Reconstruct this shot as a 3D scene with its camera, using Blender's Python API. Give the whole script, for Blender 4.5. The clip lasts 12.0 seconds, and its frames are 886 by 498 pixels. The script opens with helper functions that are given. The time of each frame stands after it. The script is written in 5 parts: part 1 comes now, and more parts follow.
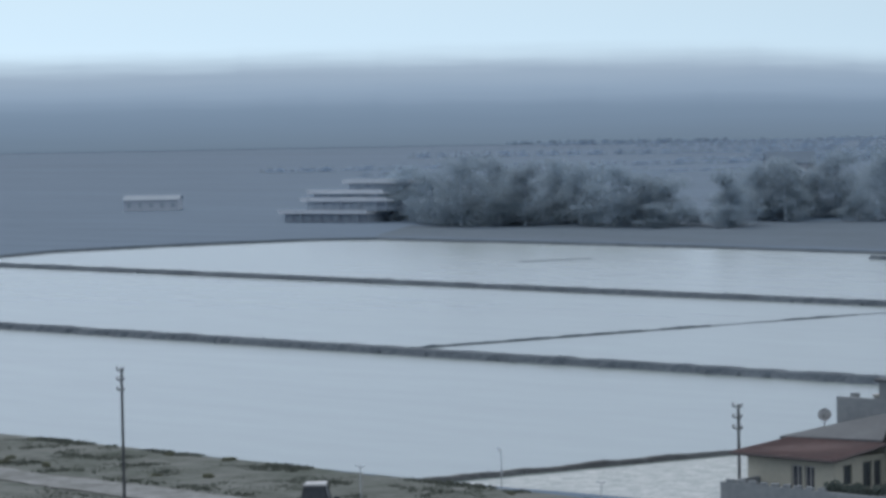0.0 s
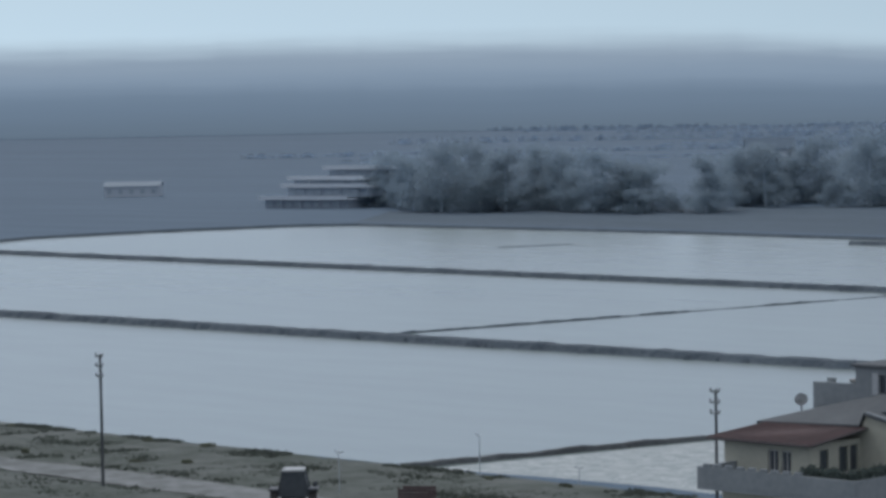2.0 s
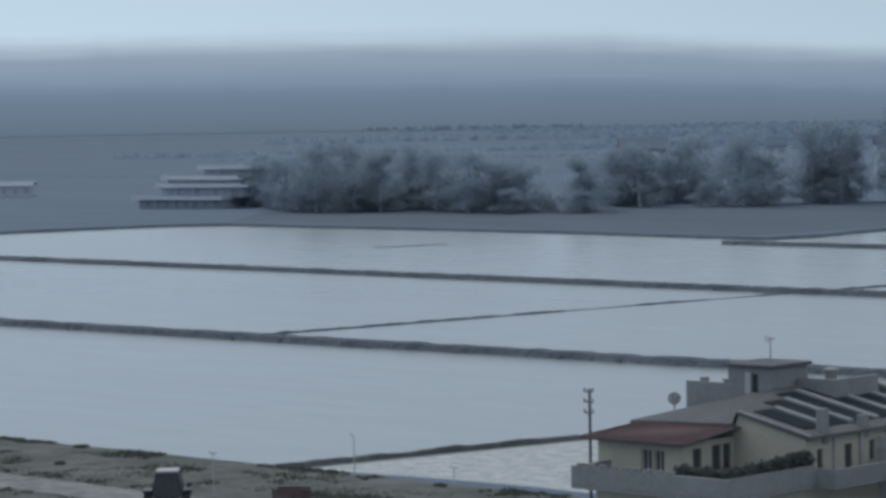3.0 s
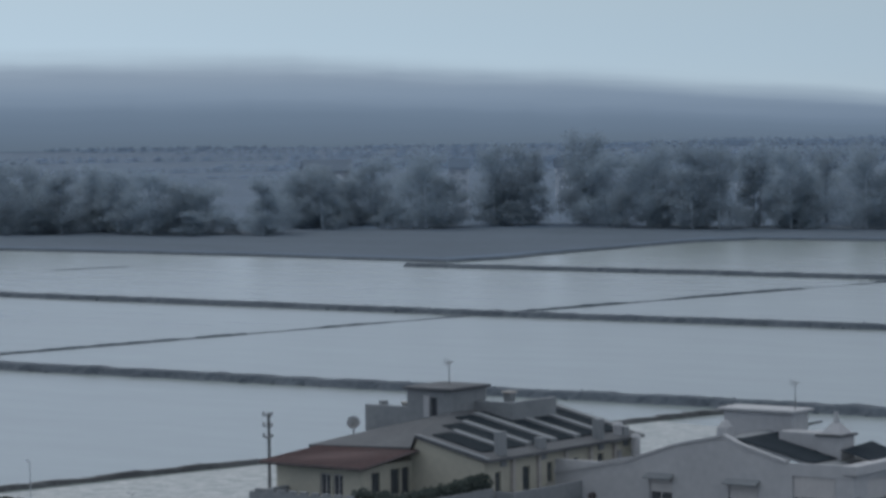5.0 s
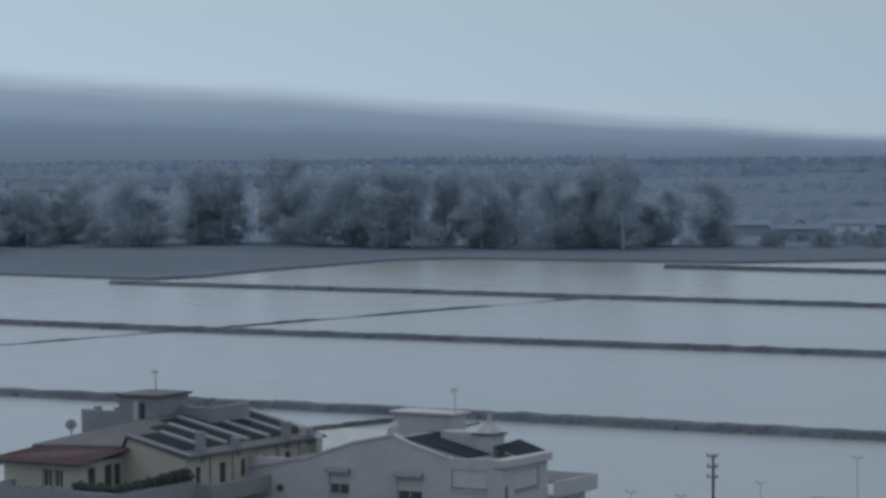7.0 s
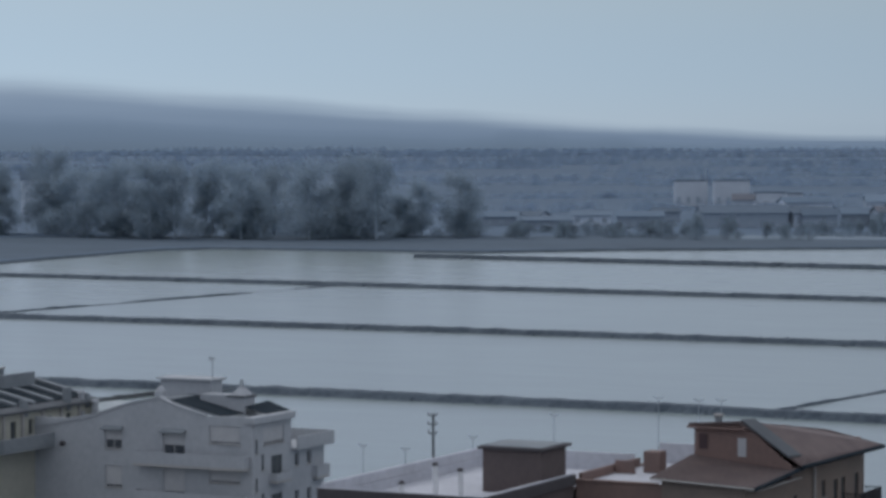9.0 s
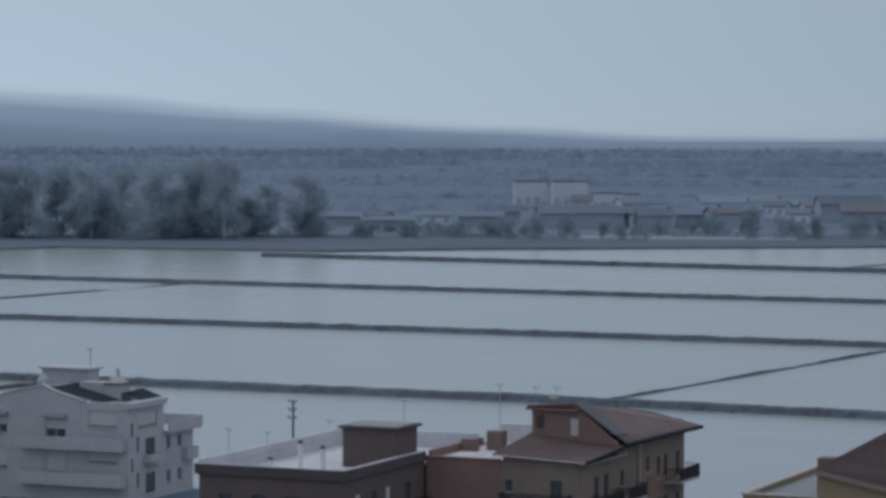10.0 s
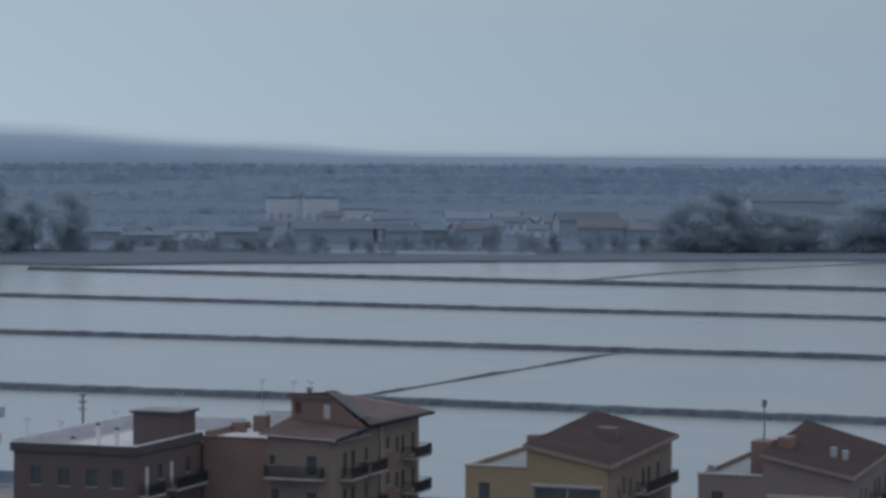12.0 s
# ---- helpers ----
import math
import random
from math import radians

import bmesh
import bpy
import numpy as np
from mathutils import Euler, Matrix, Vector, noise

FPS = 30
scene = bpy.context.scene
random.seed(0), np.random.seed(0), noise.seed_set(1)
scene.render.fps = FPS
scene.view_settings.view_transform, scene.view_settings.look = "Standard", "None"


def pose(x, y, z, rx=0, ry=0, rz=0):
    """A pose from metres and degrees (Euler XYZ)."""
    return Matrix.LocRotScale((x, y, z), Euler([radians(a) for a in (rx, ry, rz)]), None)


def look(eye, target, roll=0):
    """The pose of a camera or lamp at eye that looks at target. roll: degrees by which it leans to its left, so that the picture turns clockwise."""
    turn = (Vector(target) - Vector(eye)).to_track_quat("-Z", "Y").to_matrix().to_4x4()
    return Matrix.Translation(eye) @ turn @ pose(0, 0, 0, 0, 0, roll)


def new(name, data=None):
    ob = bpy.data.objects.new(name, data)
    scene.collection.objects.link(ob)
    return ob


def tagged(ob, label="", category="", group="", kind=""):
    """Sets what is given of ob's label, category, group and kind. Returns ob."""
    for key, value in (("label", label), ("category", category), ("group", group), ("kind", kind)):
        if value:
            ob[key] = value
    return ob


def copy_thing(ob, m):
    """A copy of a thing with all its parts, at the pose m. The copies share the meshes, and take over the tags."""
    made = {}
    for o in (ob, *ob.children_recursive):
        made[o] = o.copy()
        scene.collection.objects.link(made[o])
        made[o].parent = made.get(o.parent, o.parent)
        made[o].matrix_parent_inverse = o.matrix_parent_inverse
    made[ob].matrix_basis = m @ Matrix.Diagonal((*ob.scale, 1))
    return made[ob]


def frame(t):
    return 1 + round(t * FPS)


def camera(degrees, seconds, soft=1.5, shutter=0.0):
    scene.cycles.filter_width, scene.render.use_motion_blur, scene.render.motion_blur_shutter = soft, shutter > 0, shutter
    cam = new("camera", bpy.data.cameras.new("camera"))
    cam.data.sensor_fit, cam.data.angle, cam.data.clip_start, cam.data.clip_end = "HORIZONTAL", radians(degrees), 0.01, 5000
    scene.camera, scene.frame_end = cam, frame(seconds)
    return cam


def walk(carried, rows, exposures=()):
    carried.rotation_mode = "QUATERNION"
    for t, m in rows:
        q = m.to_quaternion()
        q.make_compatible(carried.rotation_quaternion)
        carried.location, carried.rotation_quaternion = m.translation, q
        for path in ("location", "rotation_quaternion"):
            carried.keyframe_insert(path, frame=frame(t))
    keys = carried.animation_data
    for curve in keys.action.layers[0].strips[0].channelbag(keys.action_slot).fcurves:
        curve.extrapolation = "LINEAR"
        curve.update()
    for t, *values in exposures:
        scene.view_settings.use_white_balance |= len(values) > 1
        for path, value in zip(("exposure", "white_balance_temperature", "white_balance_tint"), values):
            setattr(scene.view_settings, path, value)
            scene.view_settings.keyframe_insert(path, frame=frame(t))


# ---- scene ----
cam = camera(17.05, 12.0, soft=3.4)
PATH = [
    (0, (-59.44, 112.70, 29.07), 136.303, -2.514, -1.04),
    (0.5, (-59.32, 112.75, 29.03), 136.342, -2.541, -1.10),
    (1, (-59.16, 112.62, 29.03), 136.371, -2.712, -1.14),
    (1.5, (-59.10, 112.65, 29.05), 136.278, -2.773, -1.13),
    (2, (-59.04, 112.64, 29.06), 135.945, -2.791, -1.08),
    (2.5, (-59.02, 112.54, 29.05), 134.871, -2.786, -0.99),
    (3, (-59.05, 112.72, 29.06), 133.519, -2.836, -1.02),
    (3.2, (-59.19, 112.86, 29.08), 132.837, -2.860, -1.04),
    (4.8, (-59.67, 113.77, 29.12), 127.759, -2.615, -0.86),
    (5, (-59.50, 113.83, 29.09), 127.395, -2.508, -0.79),
    (5.5, (-59.12, 113.00, 29.14), 125.928, -2.254, -0.64),
    (6, (-53.94, 105.98, 29.56), 124.264, -2.156, -0.50),
    (6.5, (-48.45, 98.64, 30.18), 122.816, -2.183, -0.46),
    (7, (-43.21, 91.77, 30.91), 121.617, -2.255, -0.34),
    (7.2, (-41.04, 89.58, 31.10), 121.288, -2.236, -0.34),
    (8.8, (-25.64, 65.60, 32.09), 117.654, -2.420, -0.20),
    (9, (-24.22, 61.27, 32.26), 117.002, -2.456, -0.18),
    (9.5, (-19.79, 50.93, 32.81), 115.540, -2.513, -0.03),
    (10, (-15.78, 40.81, 33.31), 113.897, -2.484, 0.03),
    (10.5, (-11.99, 31.42, 33.72), 112.597, -2.369, -0.02),
    (11, (-7.80, 21.73, 34.13), 111.325, -2.239, 0.04),
    (11.5, (-3.90, 11.30, 34.62), 110.158, -2.172, 0.11),
    (12, (-0.00, 0.00, 35.24), 109.062, -2.204, 0.26),
]


def aim(eye, heading, pitch, roll):
    h, p = radians(heading), radians(pitch)
    return look(eye, (eye[0] + math.cos(h) * math.cos(p), eye[1] + math.sin(h) * math.cos(p), eye[2] + math.sin(p)), roll)


EXPOSURES = [(0.0, 0.43, 6600, 8), (0.5, 0.12, 6600, 8), (1.0, 0.05, 6600, 8), (2.0, 0.12, 6600, 8), (3.0, 0.12, 6600, 8.5), (5.5, -0.02, 6580, 9),
             (7.0, -0.03, 6540, 9.5), (9.0, 0.0, 6470, 10.5), (12.0, -0.03, 6450, 11)]
walk(cam, [(t, aim(e, h, p, r)) for t, e, h, p, r in PATH], EXPOSURES)

# ---- world and light ----
SUN_HEADING, SUN_HEIGHT = 158.0, 38.0


def make_world():
    w = bpy.data.worlds.new("overcast_sky")
    scene.world = w
    w.use_nodes = True
    nt = w.node_tree
    nt.nodes.clear()
    out = nt.nodes.new("ShaderNodeOutputWorld")
    sky = nt.nodes.new("ShaderNodeTexSky")
    sky.sky_type = "NISHITA"
    sky.sun_disc = False
    sky.sun_elevation = radians(SUN_HEIGHT)
    sky.sun_rotation = radians(90 - SUN_HEADING)
    sky.air_density, sky.dust_density, sky.ozone_density = 0.4, 0.05, 2.2
    clear = nt.nodes.new("ShaderNodeBackground")
    nt.links.new(sky.outputs[0], clear.inputs["Color"])
    geo = nt.nodes.new("ShaderNodeTexCoord")
    sep = nt.nodes.new("ShaderNodeSeparateXYZ")
    nt.links.new(geo.outputs["Generated"], sep.inputs[0])
    ramp = nt.nodes.new("ShaderNodeValToRGB")
    ramp.color_ramp.elements[0].position = 0.0
    ramp.color_ramp.elements[0].color = (0.035, 0.04, 0.095, 1)
    ramp.color_ramp.elements[1].position = 1.0
    ramp.color_ramp.elements[1].color = (0.66, 0.69, 0.73, 1)
    for place, tone in ((0.045, (0.165, 0.155, 0.095, 1)), (0.085, (0.25, 0.25, 0.25, 1)), (0.14, (0.315, 0.325, 0.345, 1)), (0.4, (0.545, 0.56, 0.59, 1))):
        ramp.color_ramp.elements.new(place).color = tone
    cloud = nt.nodes.new("ShaderNodeTexNoise")
    cloud.inputs["Scale"].default_value = 9.0
    cloud.inputs["Detail"].default_value = 4.0
    stretch = nt.nodes.new("ShaderNodeMapping")
    stretch.inputs["Scale"].default_value = (0.5, 0.5, 3.0)
    nt.links.new(geo.outputs["Generated"], stretch.inputs[0])
    nt.links.new(stretch.outputs[0], cloud.inputs["Vector"])
    rng = nt.nodes.new("ShaderNodeMapRange")
    rng.inputs["To Min"].default_value, rng.inputs["To Max"].default_value = 0.95, 1.05
    nt.links.new(cloud.outputs["Fac"], rng.inputs["Value"])
    nt.links.new(sep.outputs["Z"], ramp.inputs[0])
    grey = nt.nodes.new("ShaderNodeBackground")
    nt.links.new(ramp.outputs[0], grey.inputs["Color"])
    # the cloud is thinner towards the sun, so that side of the sky is brighter
    dot = nt.nodes.new("ShaderNodeVectorMath")
    dot.operation = "DOT_PRODUCT"
    dot.inputs[1].default_value = (math.cos(radians(SUN_HEADING)), math.sin(radians(SUN_HEADING)), 0)
    nt.links.new(geo.outputs["Generated"], dot.inputs[0])
    side = nt.nodes.new("ShaderNodeMapRange")
    side.inputs["From Min"].default_value, side.inputs["From Max"].default_value = 0.35, 1.0
    side.inputs["To Min"].default_value, side.inputs["To Max"].default_value = 0.85, 1.15
    nt.links.new(dot.outputs["Value"], side.inputs["Value"])
    both, thin = nt.nodes.new("ShaderNodeMath"), nt.nodes.new("ShaderNodeMath")
    both.operation = thin.operation = "MULTIPLY"
    nt.links.new(rng.outputs[0], both.inputs[0])
    nt.links.new(side.outputs[0], both.inputs[1])
    nt.links.new(both.outputs[0], grey.inputs["Strength"])
    thin.inputs[0].default_value = 0.05
    nt.links.new(side.outputs[0], thin.inputs[1])
    nt.links.new(thin.outputs[0], clear.inputs["Strength"])
    add = nt.nodes.new("ShaderNodeAddShader")
    nt.links.new(clear.outputs[0], add.inputs[0])
    nt.links.new(grey.outputs[0], add.inputs[1])
    nt.links.new(add.outputs[0], out.inputs[0])


make_world()
sun_data = bpy.data.lights.new("sun", "SUN")
sun_data.energy, sun_data.angle, sun_data.color = 0.5, radians(14), (1.0, 0.97, 0.93)
sun = new("sun", sun_data)
_h, _e = radians(SUN_HEADING), radians(SUN_HEIGHT)
sun.matrix_world = look((0, 0, 200), (-math.cos(_h) * math.cos(_e) * 100, -math.sin(_h) * math.cos(_e) * 100, 200 - math.sin(_e) * 100))


# ---- materials ----
def surface(name, colour, rough=0.8, other=None, coarse=0.2, fine=3.0, spread=0.25, bump=0.0, bump_scale=6.0, metal=0.0, ior=1.45, stretch=(1, 1, 1), per_object=0.0):
    """A procedural surface: two colours mixed by coarse and fine noise, in metres, with a fine relief."""
    m = bpy.data.materials.new(name)
    m.use_nodes = True
    nt = m.node_tree
    b = nt.nodes["Principled BSDF"]
    b.inputs["Roughness"].default_value, b.inputs["Metallic"].default_value, b.inputs["IOR"].default_value = rough, metal, ior
    co = nt.nodes.new("ShaderNodeTexCoord")
    mp = nt.nodes.new("ShaderNodeMapping")
    mp.inputs["Scale"].default_value = stretch
    nt.links.new(co.outputs["Object"], mp.inputs[0])
    n1, n2 = nt.nodes.new("ShaderNodeTexNoise"), nt.nodes.new("ShaderNodeTexNoise")
    for n, s in ((n1, coarse), (n2, fine)):
        n.inputs["Scale"].default_value, n.inputs["Detail"].default_value = s, 5.0
        nt.links.new(mp.outputs[0], n.inputs["Vector"])
    mx = nt.nodes.new("ShaderNodeMath")
    mx.operation = "ADD"
    nt.links.new(n1.outputs["Fac"], mx.inputs[0])
    nt.links.new(n2.outputs["Fac"], mx.inputs[1])
    rg = nt.nodes.new("ShaderNodeMapRange")
    rg.inputs["From Min"].default_value, rg.inputs["From Max"].default_value = 0.7, 1.3
    nt.links.new(mx.outputs[0], rg.inputs["Value"])
    mix = nt.nodes.new("ShaderNodeMix")
    mix.data_type = "RGBA"
    other = other or tuple(c * (1 - spread) for c in colour)
    mix.inputs["A"].default_value, mix.inputs["B"].default_value = (*colour, 1), (*other, 1)
    nt.links.new(rg.outputs[0], mix.inputs["Factor"])
    last = mix.outputs["Result"]
    if per_object:
        info = nt.nodes.new("ShaderNodeObjectInfo")
        hs = nt.nodes.new("ShaderNodeHueSaturation")
        pr = nt.nodes.new("ShaderNodeMapRange")
        pr.inputs["To Min"].default_value, pr.inputs["To Max"].default_value = 1 - per_object, 1 + per_object
        nt.links.new(info.outputs["Random"], pr.inputs["Value"])
        nt.links.new(pr.outputs[0], hs.inputs["Value"])
        nt.links.new(last, hs.inputs["Color"])
        last = hs.outputs[0]
    nt.links.new(last, b.inputs["Base Color"])
    if bump:
        n3 = nt.nodes.new("ShaderNodeTexNoise")
        n3.inputs["Scale"].default_value, n3.inputs["Detail"].default_value = bump_scale, 4.0
        nt.links.new(mp.outputs[0], n3.inputs["Vector"])
        bp = nt.nodes.new("ShaderNodeBump")
        bp.inputs["Strength"].default_value, bp.inputs["Distance"].default_value = bump, 0.05
        nt.links.new(n3.outputs["Fac"], bp.inputs["Height"])
        nt.links.new(bp.outputs[0], b.inputs["Normal"])
    return m


# the plain's blue-grey is haze put into the ground colour
M_LAND = surface("far_land_haze", (0.108, 0.163, 0.23), 0.95, (0.084, 0.13, 0.187), 0.006, 0.05, stretch=(0.35, 1.6, 1))
M_GRASS = surface("bank_grass", (0.05, 0.066, 0.055), 0.95, (0.135, 0.148, 0.142), 0.12, 0.7, bump=0.8, bump_scale=3)
M_DIRT = surface("pale_dirt", (0.27, 0.285, 0.295), 0.95, (0.12, 0.13, 0.13), 0.2, 1.0, bump=0.4)
M_DIKE = surface("dike_earth", (0.052, 0.07, 0.092), 0.95, (0.11, 0.14, 0.17), 0.15, 1.6, bump=0.8, bump_scale=2)
M_WETMUD = surface("wet_black_mud", (0.028, 0.034, 0.04), 0.7, (0.075, 0.088, 0.098), 0.2, 1.6, bump=0.8, bump_scale=2)
M_WATER = surface("pan_water", (0.202, 0.25, 0.247), 0.24, (0.226, 0.278, 0.274), 0.012, 0.12, ior=1.33, bump=0.14, bump_scale=0.5, stretch=(0.5, 1.6, 1))
M_CRUST = surface("salt_crust", (0.50, 0.535, 0.545), 0.6, (0.20, 0.25, 0.27), 0.7, 2.6, bump=0.8, bump_scale=1.6)
M_YELLOW = surface("cream_render", (0.46, 0.46, 0.393), 0.9, (0.386, 0.388, 0.339), 0.3, 3, bump=0.15)
M_WHITE = surface("white_render", (0.455, 0.478, 0.505), 0.85, (0.375, 0.398, 0.427), 0.25, 2.5, bump=0.12)
M_GREY = surface("grey_concrete", (0.26, 0.287, 0.308), 0.9, (0.195, 0.22, 0.24), 0.3, 3, bump=0.2)
M_ROOFGREY = surface("grey_roof_sheet", (0.118, 0.131, 0.145), 0.85, (0.085, 0.096, 0.108), 0.4, 3, bump=0.3)
M_REDROOF = surface("red_roof_tile", (0.14, 0.0945, 0.0966), 0.85, (0.0977, 0.072, 0.0764), 0.5, 4, bump=0.5)
M_TILE = surface("brown_roof_tile", (0.188, 0.144, 0.137), 0.85, (0.124, 0.0976, 0.0979), 0.5, 4, bump=0.5)
M_DARKTILE = surface("dark_brown_roof_tile", (0.125, 0.0957, 0.0916), 0.85, (0.0912, 0.0699, 0.0687), 0.5, 4, bump=0.5)
M_SLATE = surface("dark_slate", (0.034, 0.046, 0.058), 0.95, (0.024, 0.034, 0.044), 0.5, 4, bump=0.3, ior=1.15)
M_PANEL = surface("dark_roof_panel", (0.026, 0.037, 0.047), 0.85, (0.018, 0.027, 0.035), 0.5, 3, ior=1.15)
M_BROWN = surface("brown_brick_render", (0.133, 0.106, 0.103), 0.9, (0.104, 0.085, 0.0856), 0.3, 3, bump=0.15)
M_TERRA = surface("terracotta_render", (0.233, 0.158, 0.139), 0.9, (0.185, 0.132, 0.119), 0.3, 3, bump=0.15)
M_TAN = surface("tan_render", (0.238, 0.198, 0.172), 0.9, (0.194, 0.162, 0.145), 0.3, 3, bump=0.15)
M_OCHRE = surface("ochre_render", (0.315, 0.248, 0.165), 0.9, (0.262, 0.208, 0.14), 0.3, 3, bump=0.15)
M_ROSE = surface("rose_grey_render", (0.222, 0.187, 0.184), 0.9, (0.182, 0.153, 0.153), 0.3, 3, bump=0.15)
M_BOARD = surface("tan_roof_board", (0.25, 0.215, 0.19), 0.9, (0.2, 0.175, 0.16), 0.5, 3)
M_DECK = surface("pale_roof_membrane", (0.586, 0.6, 0.645), 0.7, (0.444, 0.458, 0.503), 0.35, 2)
M_TRIM = surface("pale_stone_trim", (0.448, 0.437, 0.42), 0.85, (0.352, 0.348, 0.344), 0.6, 4)
M_CORNICE = surface("dark_cornice", (0.085, 0.077, 0.083), 0.85, (0.062, 0.058, 0.064), 0.5, 3)
M_GLASS = surface("dark_window_glass", (0.06, 0.07, 0.085), 0.12, (0.085, 0.095, 0.11), 0.5, 2)
M_SHUTTER = surface("green_shutter", (0.08, 0.11, 0.115), 0.7, (0.06, 0.082, 0.088), 0.8, 6)
M_FRAME = surface("pale_window_frame", (0.5, 0.51, 0.52), 0.6, (0.42, 0.43, 0.45), 1, 5)
M_RAIL = surface("dark_railing", (0.02, 0.022, 0.03), 0.6, (0.035, 0.036, 0.044), 1, 6)
M_METAL = surface("weathered_steel", (0.22, 0.24, 0.25), 0.5, (0.16, 0.17, 0.18), 0.8, 6, metal=0.7)
M_LAMP = surface("galvanised_lamp_post", (0.42, 0.47, 0.52), 0.6, (0.35, 0.395, 0.44), 0.8, 6, metal=0.1)
M_WOODPOLE = surface("tarred_wood_pole", (0.08, 0.09, 0.10), 0.85, (0.055, 0.062, 0.07), 1, 8)
M_DISH = surface("grey_dish_paint", (0.42, 0.44, 0.46), 0.5, (0.36, 0.38, 0.4), 1, 5)
M_HEDGE = surface("hedge_leaves", (0.13, 0.165, 0.155), 0.8, (0.10, 0.132, 0.124), 0.8, 4, per_object=0.2)
M_SCRUB = surface("bank_scrub_leaves", (0.16, 0.175, 0.13), 0.85, (0.11, 0.125, 0.09), 0.8, 4, per_object=0.3)
M_TUFT = surface("bank_grass_blades", (0.125, 0.142, 0.125), 0.9, (0.08, 0.094, 0.085), 0.25, 1.2)
# blue haze is put into the far leaf colours, well above leaf tones
M_LEAF = surface("far_foliage_haze", (0.37, 0.455, 0.525), 0.9, (0.325, 0.405, 0.47), 0.2, 1.5, per_object=0.08)
M_BUSH = surface("far_bush_haze", (0.24, 0.305, 0.355), 0.9, (0.19, 0.245, 0.29), 0.3, 2.0, per_object=0.12)
M_WOOD = surface("far_wood_haze", (0.29, 0.385, 0.50), 0.95, (0.26, 0.35, 0.455), 0.02, 0.3)


def let_light_through(m, share, haze_clear=0.0):
    """Thin leaves pass part of the light on; far foliage also takes a see-through share that imitates haze."""
    nt = m.node_tree
    b, out = nt.nodes["Principled BSDF"], nt.nodes["Material Output"]
    tr, mix = nt.nodes.new("ShaderNodeBsdfTranslucent"), nt.nodes.new("ShaderNodeMixShader")
    nt.links.new(b.inputs["Base Color"].links[0].from_socket, tr.inputs["Color"])
    mix.inputs[0].default_value = share
    nt.links.new(b.outputs[0], mix.inputs[1])
    nt.links.new(tr.outputs[0], mix.inputs[2])
    last = mix
    if haze_clear:
        air, last = nt.nodes.new("ShaderNodeBsdfTransparent"), nt.nodes.new("ShaderNodeMixShader")
        last.inputs[0].default_value = haze_clear
        nt.links.new(mix.outputs[0], last.inputs[1])
        nt.links.new(air.outputs[0], last.inputs[2])
    nt.links.new(last.outputs[0], out.inputs[0])


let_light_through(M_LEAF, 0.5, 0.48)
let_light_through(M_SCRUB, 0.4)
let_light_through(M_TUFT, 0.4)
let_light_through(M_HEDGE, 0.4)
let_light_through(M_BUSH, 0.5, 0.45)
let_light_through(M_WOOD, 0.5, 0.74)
# bark tinted with the same painted haze as the leaves
M_BARK = surface("far_bark_haze", (0.33, 0.40, 0.46), 0.9, (0.28, 0.345, 0.4), 0.5, 4)
# haze painted into the far building colours: paler, bluer, with less contrast
M_FARWHITE = surface("far_pale_wall_haze", (0.53, 0.6, 0.68), 0.9, (0.44, 0.505, 0.58), 0.1, 1.0, per_object=0.2)
M_FARGREY = surface("far_grey_wall_haze", (0.31, 0.37, 0.44), 0.9, (0.26, 0.315, 0.38), 0.1, 1.0, per_object=0.18)
M_FARROOF = surface("far_roof_haze", (0.15, 0.205, 0.272), 0.85, (0.118, 0.165, 0.222), 0.1, 1.0, per_object=0.25)
M_FARRED = surface("far_red_roof_haze", (0.185, 0.195, 0.23), 0.85, (0.15, 0.165, 0.195), 0.1, 1.0, per_object=0.15)
M_FARDARK = surface("far_opening_haze", (0.33, 0.395, 0.465), 0.7, (0.285, 0.345, 0.41), 0.2, 1)
M_MILL = surface("pale_factory_cladding_haze", (0.56, 0.61, 0.67), 0.85, (0.48, 0.53, 0.59), 0.1, 0.8)
M_WHITEPAINT = surface("white_paint", (0.72, 0.73, 0.74), 0.5, (0.6, 0.61, 0.62), 1, 4)
M_MACHINE = surface("dark_machine_paint", (0.055, 0.065, 0.08), 0.5, (0.04, 0.045, 0.055), 1, 4)
M_RUST = surface("dark_red_machine_paint", (0.085, 0.05, 0.053), 0.7, (0.06, 0.042, 0.046), 1.2, 4)
M_RUBBER = surface("black_rubber", (0.03, 0.03, 0.032), 0.85, (0.045, 0.045, 0.045), 1, 5)

# ---- building helpers ----
BASE = {}


def thing(name, label, category, at, group="", kind=""):
    ob = new(name)
    ob.location = at
    BASE[ob] = Vector(at)
    return tagged(ob, label, category, group, kind)


def mesh_of(name, bm, material):
    me = bpy.data.meshes.new(name)
    bm.to_mesh(me)
    bm.free()
    me.materials.append(material)
    return me


def part(name, bm, material, parent, label=""):
    """One mesh under a thing or a part; the bmesh is in world metres."""
    if isinstance(bm, list):
        return [part(name, b, material, parent, label) for b in bm][0]
    base = BASE[parent]
    bmesh.ops.translate(bm, verts=bm.verts, vec=-base)
    ob = new(name, mesh_of(name, bm, material))
    ob.parent = parent
    BASE[ob] = base
    return tagged(ob, label)


